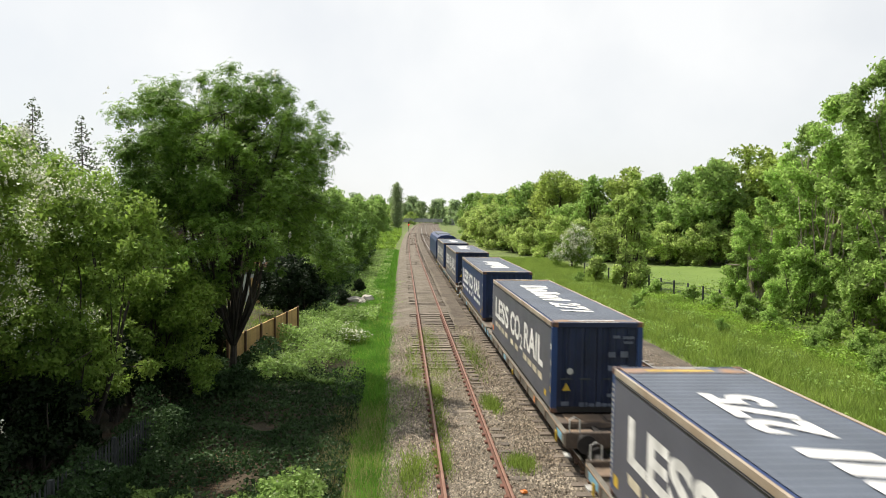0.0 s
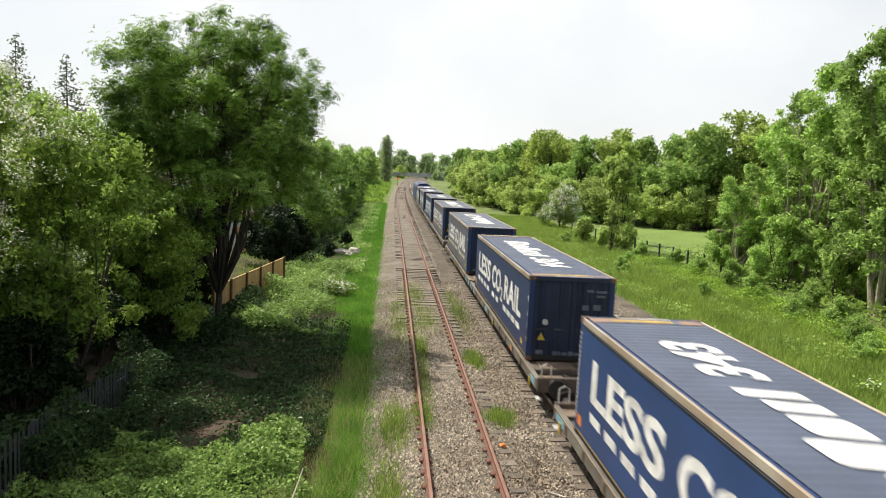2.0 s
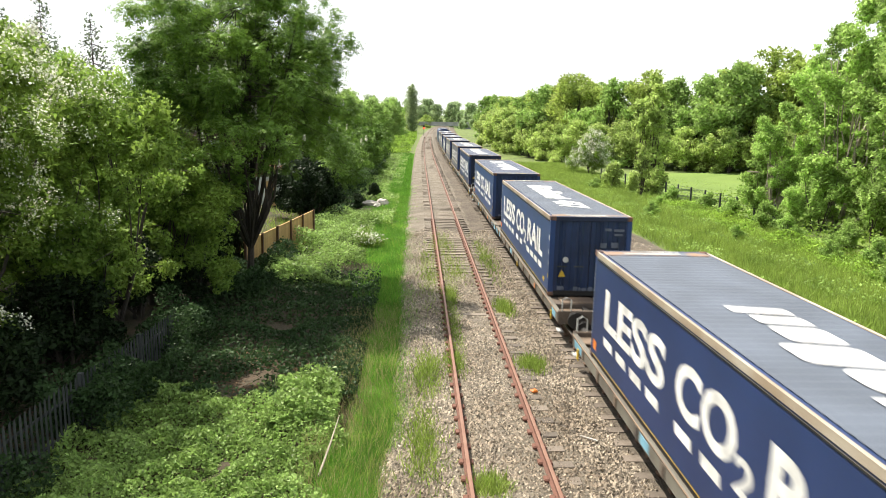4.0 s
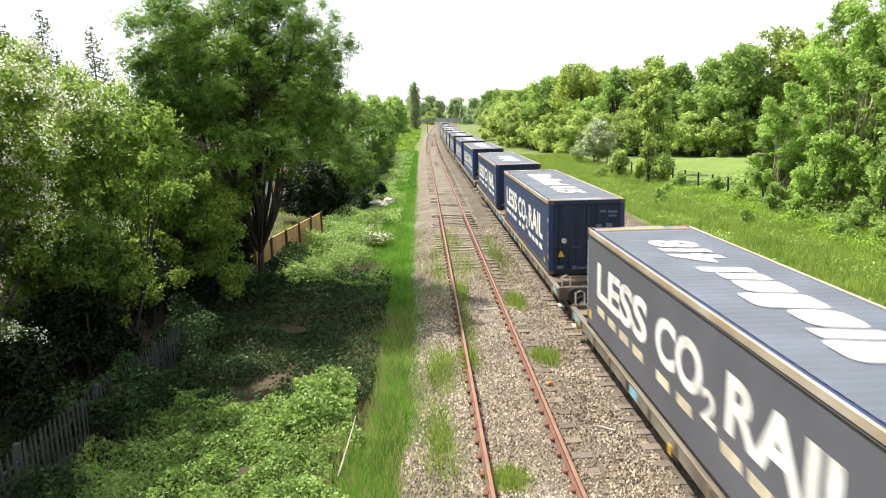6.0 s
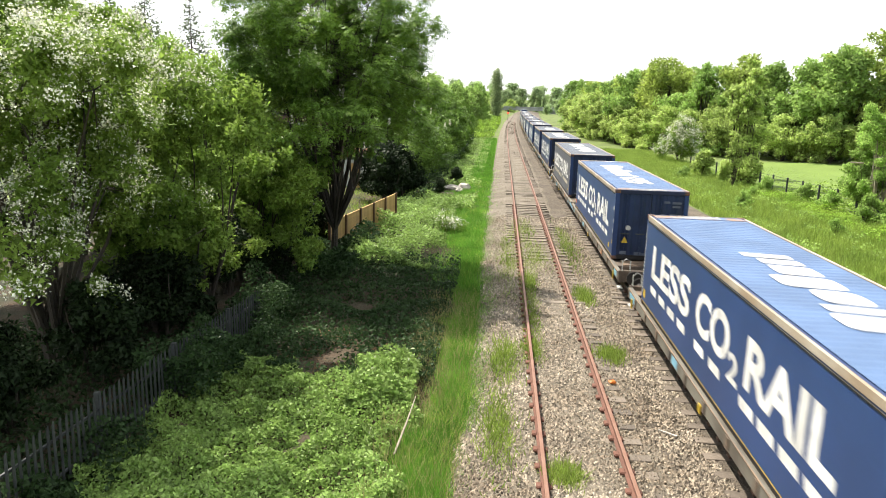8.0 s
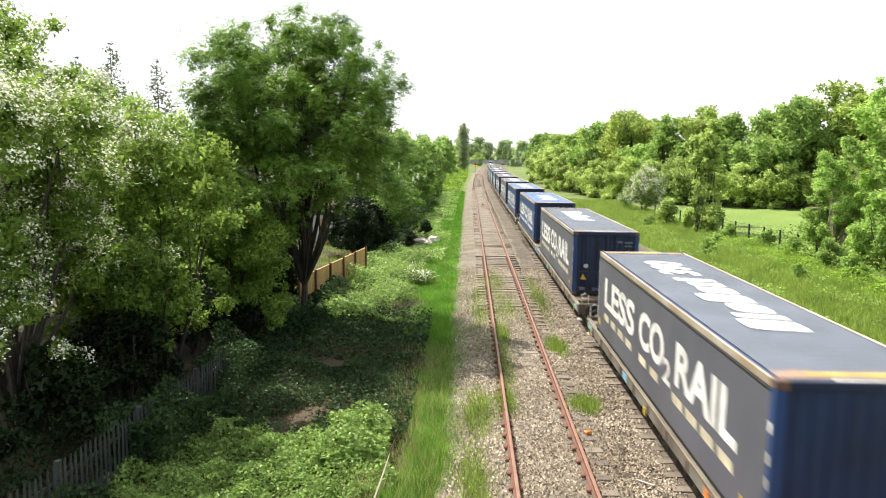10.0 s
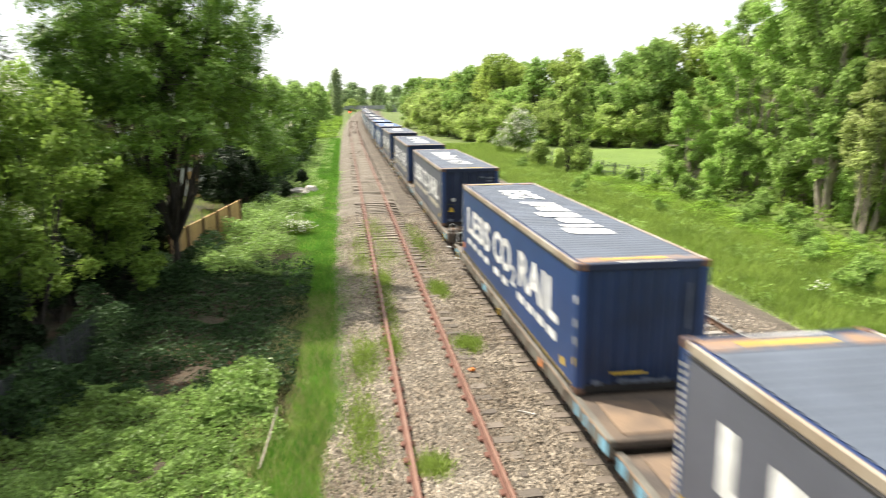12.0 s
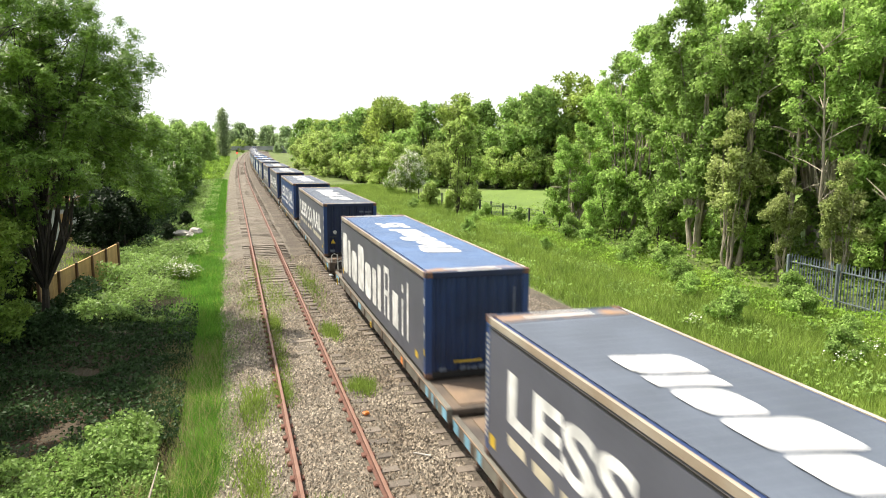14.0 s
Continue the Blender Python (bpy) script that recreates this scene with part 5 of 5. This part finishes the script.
def verge(rng, n):
    y = 8.5 + 62 * rng.random(n) ** 1.5
    ys = [8, 12, 14.5, 17, 19.5, 22, 26, 30, 45, 70]
    c = np.interp(y, ys, [-1.2, -1.1, -0.8, -0.55, -0.8, -0.5, -0.7, -1.2, -1.9, -2.2])
    w = np.interp(y, ys, [0.4, 0.45, 0.6, 0.65, 0.6, 0.9, 1.1, 1.25, 1.5, 1.8])
    x = c + w * np.clip(rng.normal(0, 0.55, n), -1.5, 1.15) + 0.13 * np.sin(y * 2.3) + 0.2 * np.sin(y * 0.83 + 1.0)
    # most blades stand in tussocks
    k = rng.integers(0, n // 60, n)
    tuft = rng.random(n) < 0.7
    spread = rng.normal(0, 0.11, (2, n)) * (1 + y / 30)
    return np.where(tuft, x[k] + spread[0], x), np.where(tuft, y[k] + spread[1], y)


def meadow(rng, n):
    y = 12 + 98 * rng.random(n) ** 1.6
    return 13.3 + (22.5 - 13.3) * rng.random(n) ** 0.9, y


def tufts(spots):
    def xy(rng, n):
        k = rng.integers(0, len(spots), n)
        s = np.array(spots)[k]
        return s[:, 0] + rng.normal(0, 1, n) * s[:, 2], s[:, 1] + rng.normal(0, 1, n) * s[:, 3]
    return xy


blades("verge_grass", "lush green grass verge beside the siding", M["verge"], 98000, verge, 0.26, 0.0085, 51)
blades("verge_grass", "taller yellow-green grass tussocks on the verge", M["grass"], 10000, verge, 0.34, 0.0075, 57)
blades("meadow_grass", "long bright green meadow grass beyond the running lines", M["grass"], 130000, meadow, 0.45, 0.017, 52)
FIELD_GRASS = blades("field_grass", "short bright grass of the field beyond the fence", M["grass"], 30000, lambda r, n: (r.uniform(24.5, 70, n), 40 + 45 * r.random(n)), 0.28, 0.03, 55)
blades("verge_grass", "rank grass verge far along the siding", M["verge"], 12000, lambda r, n: (r.uniform(-2.6, -0.75, n), 62 + 68 * r.random(n) ** 1.2), 0.42, 0.03, 59)
blades("garden_lawn", "rough green lawn behind the board fence", M["grass"], 26000, lambda r, n: (r.uniform(-16, -6.3, n), 29.5 + 26 * r.random(n)), 0.34, 0.02, 58)
blades("dry_stems", "dry straw-coloured grass stems on the verge", M["drygrass"], 5000, lambda r, n: (r.uniform(-2.2, -0.5, n), r.uniform(9, 24, n)), 0.45, 0.006, 53)
blades("track_grass", "green grass tufts growing between the rails", M["grass"], 12000, tufts([(1.15, 21.5, 0.13, 1.6), (1.05, 18.2, 0.12, 0.5), (3.05, 24.0, 0.16, 0.5), (1.35, 11.7, 0.16, 0.22), (3.1, 18.2, 0.18, 0.3), (1.6, 30.0, 0.35, 1.6), (1.3, 36.0, 0.3, 2.0), (3.2, 33.0, 0.25, 2.2), (1.25, 25.5, 0.14, 0.8), (0.55, 30.0, 0.25, 3.0), (0.2, 13.5, 0.2, 1.0), (0.35, 17.5, 0.2, 0.9)]), 0.22, 0.012, 54, -0.25)

# ---- fences and small things ----


def palisade(label, a, b, height, steel):
    """Pointed steel pales on two rails between I-section posts."""
    top = tagged(new("palisade_fence"), label, "fence")
    a, b = Vector(a), Vector(b)
    L = (b - a).length
    d = (b - a).normalized()
    ang = math.atan2(d.y, d.x)
    m = Matrix.Translation((a.x, a.y, -0.5)) @ Matrix.Rotation(ang, 4, "Z")
    prof = [(-0.032, 0.012), (-0.012, -0.008), (0.012, -0.008), (0.032, 0.012)]
    verts, faces = [], []
    for z, k in ((0.05, 1), (height - 0.16, 1), (height - 0.05, 0.75)):
        for off in (0, 0.004):
            verts += [(x * k, y + off, z) for x, y in prof]
    for lvl in range(2):
        for side in (0, 4):
            for i in range(3):
                q = (lvl * 8 + side + i, lvl * 8 + side + i + 1, (lvl + 1) * 8 + side + i + 1, (lvl + 1) * 8 + side + i)
                faces.append(q if side == 0 else q[::-1])
    t = len(verts)
    verts += [(-0.012, 0.0, height + 0.0), (0.012, 0.0, height + 0.0)]
    faces += [(16, 17, t), (17, 18, t + 1, t), (18, 19, t + 1)]
    pale_me = bpy.data.meshes.new("pale")
    pale_me.from_pydata(verts, [], faces)
    pale_me.materials.append(steel)
    n = int(L / 0.155)
    for i in range(n):
        p = new("pale", pale_me)
        p.parent = top
        p.matrix_basis = m @ Matrix.Translation((i * 0.155 + rngv.normal(0, 0.004), -0.03, rngv.normal(0, 0.01))) @ Matrix.Rotation(rngv.normal(0, 0.012), 4, "Y")
    for z in (0.35, height - 0.38):
        r = boxpart("fence_rail", (0, L, 0.0, 0.04, z, z + 0.05), steel, top, bevel=0.005)
        r.matrix_basis = m
    for i in range(int(L / 2.75) + 1):
        p = boxpart("fence_post", (i * 2.75 - 0.05, i * 2.75 + 0.05, 0.04, 0.14, -0.2, height - 0.05), steel, top, bevel=0.008)
        p.matrix_basis = m
    return top


palisade("weathered steel palisade fence half lost in brambles", (-7.25, 9.0), (-6.6, 19.5), 1.4, M["galv"])
palisade("blue-grey galvanised palisade fence below the ash trees", (23.5, 12.0), (23.65, 25.8), 1.95, M["galv_new"])


def mesh_fence():
    f = tagged(new("wire_fence"), "low dark wire mesh fence on posts along the meadow", "fence")
    a, b = Vector((24.0, 47.0, 0)), Vector((20.6, 80.0, 0))
    d = (b - a)
    n = 14
    for i in range(n + 1):
        p = a + d * (i / n)
        boxpart("fence_post", (p.x - 0.06, p.x + 0.06, p.y - 0.06, p.y + 0.06, -0.6, 0.95), M["galv"], f, bevel=0.015)
    for z in (-0.2, 0.1, 0.4, 0.65, 0.85):
        v, q = [], []
        tube(v, q, [a + Vector((0, 0, z)), b + Vector((0, 0, z))], [0.012, 0.012], 5)
        pymesh("wire", v, q, M["galv"], f)
    return f


mesh_fence()


def board_fence():
    f = tagged(new("board_fence"), "brown close-boarded timber garden fence with posts", "fence")
    a, b = Vector((-6.95, 28.6, 0)), Vector((-5.65, 38.6, 0))
    L = (b - a).length
    m = Matrix.Translation((a.x, a.y, -0.5)) @ Matrix.Rotation(math.atan2((b - a).y, (b - a).x), 4, "Z")
    bm = box(bmesh.new(), 0.004, 0.146, -0.02, 0.0, 0.12, 1.62, 0.004)
    me = bpy.data.meshes.new("board")
    bm.to_mesh(me)
    bm.free()
    me.materials.append(M["board"])
    for i in range(int(L / 0.15)):
        o = new("board", me)
        o.parent = f
        o.matrix_basis = m @ Matrix.Translation((i * 0.15, 0, rngv.normal(0, 0.008)))
    for k in range(6):
        o = boxpart("fence_post", (k * L / 5 - 0.06, k * L / 5 + 0.06, -0.11, -0.02, -0.2, 1.72), M["fence_post"], f, bevel=0.01)
        o.matrix_basis = m
    o = boxpart("gravel_board", (0, L, -0.05, -0.022, -0.05, 0.14), M["board"], f, bevel=0.005)
    o.matrix_basis = m
    o = boxpart("capping_rail", (0, L, -0.04, 0.03, 1.63, 1.67), M["board"], f, bevel=0.008)
    o.matrix_basis = m


board_fence()


def gable(bm, x0, x1, y0, y1, z0, z1, over=0.2, thick=0.12):
    xm = (x0 + x1) / 2
    for (xa, za, xb, zb) in ((x0 - over, z0 - 0.1, xm, z1), (xm, z1, x1 + over, z0 - 0.1)):
        v = [bm.verts.new(p) for p in ((xa, y0 - over, za), (xb, y0 - over, zb), (xb, y1 + over, zb), (xa, y1 + over, za), (xa, y0 - over, za + thick), (xb, y0 - over, zb + thick), (xb, y1 + over, zb + thick), (xa, y1 + over, za + thick))]
        for q in ((0, 3, 2, 1), (4, 5, 6, 7), (0, 1, 5, 4), (1, 2, 6, 5), (2, 3, 7, 6), (3, 0, 4, 7)):
            bm.faces.new([v[k] for k in q])
    return bm


def shed():
    s = tagged(new("garden_shed"), "pale rendered garden shed with a red tiled roof among trees", "shed")
    boxpart("wall", (-11.6, -9.6, 52.0, 55.0, -0.5, 1.75), M["render"], s, bevel=0.02)
    part("roof", gable(bmesh.new(), -11.6, -9.6, 52.0, 55.0, 1.85, 2.5), M["tile"], s)
    boxpart("door", (-11.0, -10.2, 51.96, 52.02, -0.45, 1.5), M["board"], s, bevel=0.01)
    boxpart("window", (-9.63, -9.585, 53.0, 54.0, 0.6, 1.3), M["iron"], s, bevel=0.01)


def house():
    h = tagged(new("house"), "brick house with a tiled roof mostly hidden by trees", "house")
    boxpart("wall", (-24, -14, 58, 67, -0.5, 4.6), M["brick"], h, bevel=0.02)
    part("roof", gable(bmesh.new(), -24, -14, 58, 67, 4.7, 7.6, 0.4), M["tile"], h)
    for x in (-22, -19, -16):
        for z in (0.6, 3.0):
            boxpart("window", (x - 0.6, x + 0.6, 57.95, 58.05, z, z + 1.1), M["render"], h, bevel=0.01)


shed(), house()


def chunk(name, label, x, y, size, mat, seed, category):
    rng = np.random.default_rng(seed)
    bm = bmesh.new()
    bmesh.ops.create_icosphere(bm, subdivisions=2, radius=1.0)
    for v in bm.verts:
        v.co = Vector((v.co.x * size[0], v.co.y * size[1], v.co.z * size[2])) * (1 + 0.16 * rng.normal())
    o = part(name, bm, mat)
    o.location = (x, y, -0.5 + size[2] * 0.55)
    o.rotation_euler = (rng.normal(0, 0.2), rng.normal(0, 0.2), rng.uniform(0, 6))
    return tagged(o, label, category)


chunk("concrete_rubble", "pale broken concrete lump dumped on the verge", -3.4, 54.0, (0.7, 0.4, 0.3), M["rubble"], 1, "rubble")
chunk("concrete_rubble", "pale broken concrete lump dumped on the verge", -2.6, 54.6, (0.55, 0.45, 0.35), M["rubble"], 2, "rubble")
chunk("concrete_rubble", "pale broken concrete lump dumped on the verge", -3.0, 53.2, (0.5, 0.25, 0.18), M["rubble"], 3, "rubble")


def flower_clump(x, y, r, n, seed, label):
    rng = np.random.default_rng(seed)
    top = tagged(new("flower_clump"), label, "flowers")
    blobs = [(rng.normal(0, r * 0.4), rng.normal(0, r * 0.4), 0.25 + rng.uniform(0, r * 0.7), r * 0.4) for _ in range(12)]
    c, d = blob_cloud(rng, blobs, n)
    v, f = leaf_quads(rng, c, d, 0.11, 0.6)
    pymesh("foliage", v, f, M["elder"], top)
    c, d = blob_cloud(rng, blobs, n, 0.05)
    k = d[:, 2] > 0.1
    v, f = leaf_quads(rng, c[k] + d[k] * 0.06, d[k], 0.07, 0.95, 0, 1.5)
    pymesh("blossom", v, f, M["blossom"], top, "white umbels")
    top.location = (x, y, -0.5)


flower_clump(-2.4, 36.6, 0.85, 1200, 5, "white flowering cow parsley clump on the verge")
for k, (x, y, r) in enumerate(((17.4, 16.4, 0.7), (18.6, 15.6, 0.6), (15.9, 21.8, 0.45), (19.4, 17.2, 0.5))):
    flower_clump(x, y, r * 0.8, 120, 60 + k, "sparse white wild flowers in the meadow grass")


def stick(name, label, p, q, r, mat):
    v, f = [], []
    p, q = Vector(p), Vector(q)
    tube(v, f, [p, p.lerp(q, 0.5) + Vector((0.02, 0, 0.03)), q], [r, r * 0.8, r * 0.3], 6)
    tagged(pymesh(name, v, f, mat), label, "branch")


stick("fallen_branch", "bleached fallen branch lying on the brambles", (-1.75, 12.3, -0.3), (-1.55, 14.0, 0.15), 0.025, M["palebark"])
for k, (x, y, z, dx, dz) in enumerate(((39.8, 84.0, 0.4, 2.9, 1.0), (40.8, 84.4, 0.9, 2.7, 0.9), (39.3, 84.4, 1.0, 2.2, -0.5))):
    stick("felled_timber", "bleached felled branches at the field's edge", (x, y, z - 0.4), (x + dx, y - 0.5, z + dz), 0.1, M["palebark"])
o = part("orange_bag", box(bmesh.new(), -0.09, 0.09, -0.07, 0.07, -0.02, 0.05, 0.03), M["orange"])
o.location, o.rotation_euler = (2.86, 16.2, -0.17), (0.2, 0.1, 0.6)
tagged(o, "small crumpled orange bag beside the rusty rail", "litter")
o = part("offcut", box(bmesh.new(), -0.02, 0.02, -0.2, 0.2, 0, 0.03, 0.005), M["rubble"])
o.location, o.rotation_euler = (3.6, 13.7, -0.21), (0, 0, 0.9)
tagged(o, "pale grey offcut lying on the ballast", "litter")


def signal():
    s = tagged(new("railway_signal"), "slim colour-light signal showing red far along the line", "signal")
    part("post", cyl(bmesh.new(), 0.09, 4.4, pose(0, 0, 2.0), 10), M["galv"], s)
    boxpart("head", (-0.25, 0.25, -0.12, 0.12, 3.6, 4.9), M["iron"], s, bevel=0.05)
    red = bpy.data.materials.new("red_signal_lamp")
    red.use_nodes = True
    b = red.node_tree.nodes["Principled BSDF"]
    b.inputs["Base Color"].default_value = (0.8, 0.02, 0.02, 1)
    b.inputs["Emission Color"].default_value, b.inputs["Emission Strength"].default_value = (1, 0.03, 0.02, 1), 6.0
    part("lamp", cyl(bmesh.new(), 0.2, 0.04, pose(0, -0.14, 3.95, 90), 16), red, s, "glowing red lamp")
    s.location = (2.0, 255, -1.6)


signal()


def overbridge():
    b = tagged(new("road_bridge"), "distant girder bridge crossing the line, haze in its pale grey", "bridge")
    boxpart("deck", (-6, 32, 437, 445, 1.2, 2.6), M["girder"], b, bevel=0.05)
    for x in (-6, 28):
        boxpart("pier", (x, x + 4, 438, 444, -6, 1.2), M["girder"], b, bevel=0.05)
    boxpart("parapet", (-6, 32, 436.8, 437.1, 2.6, 3.4), M["girder"], b, bevel=0.02)


overbridge()

motions()
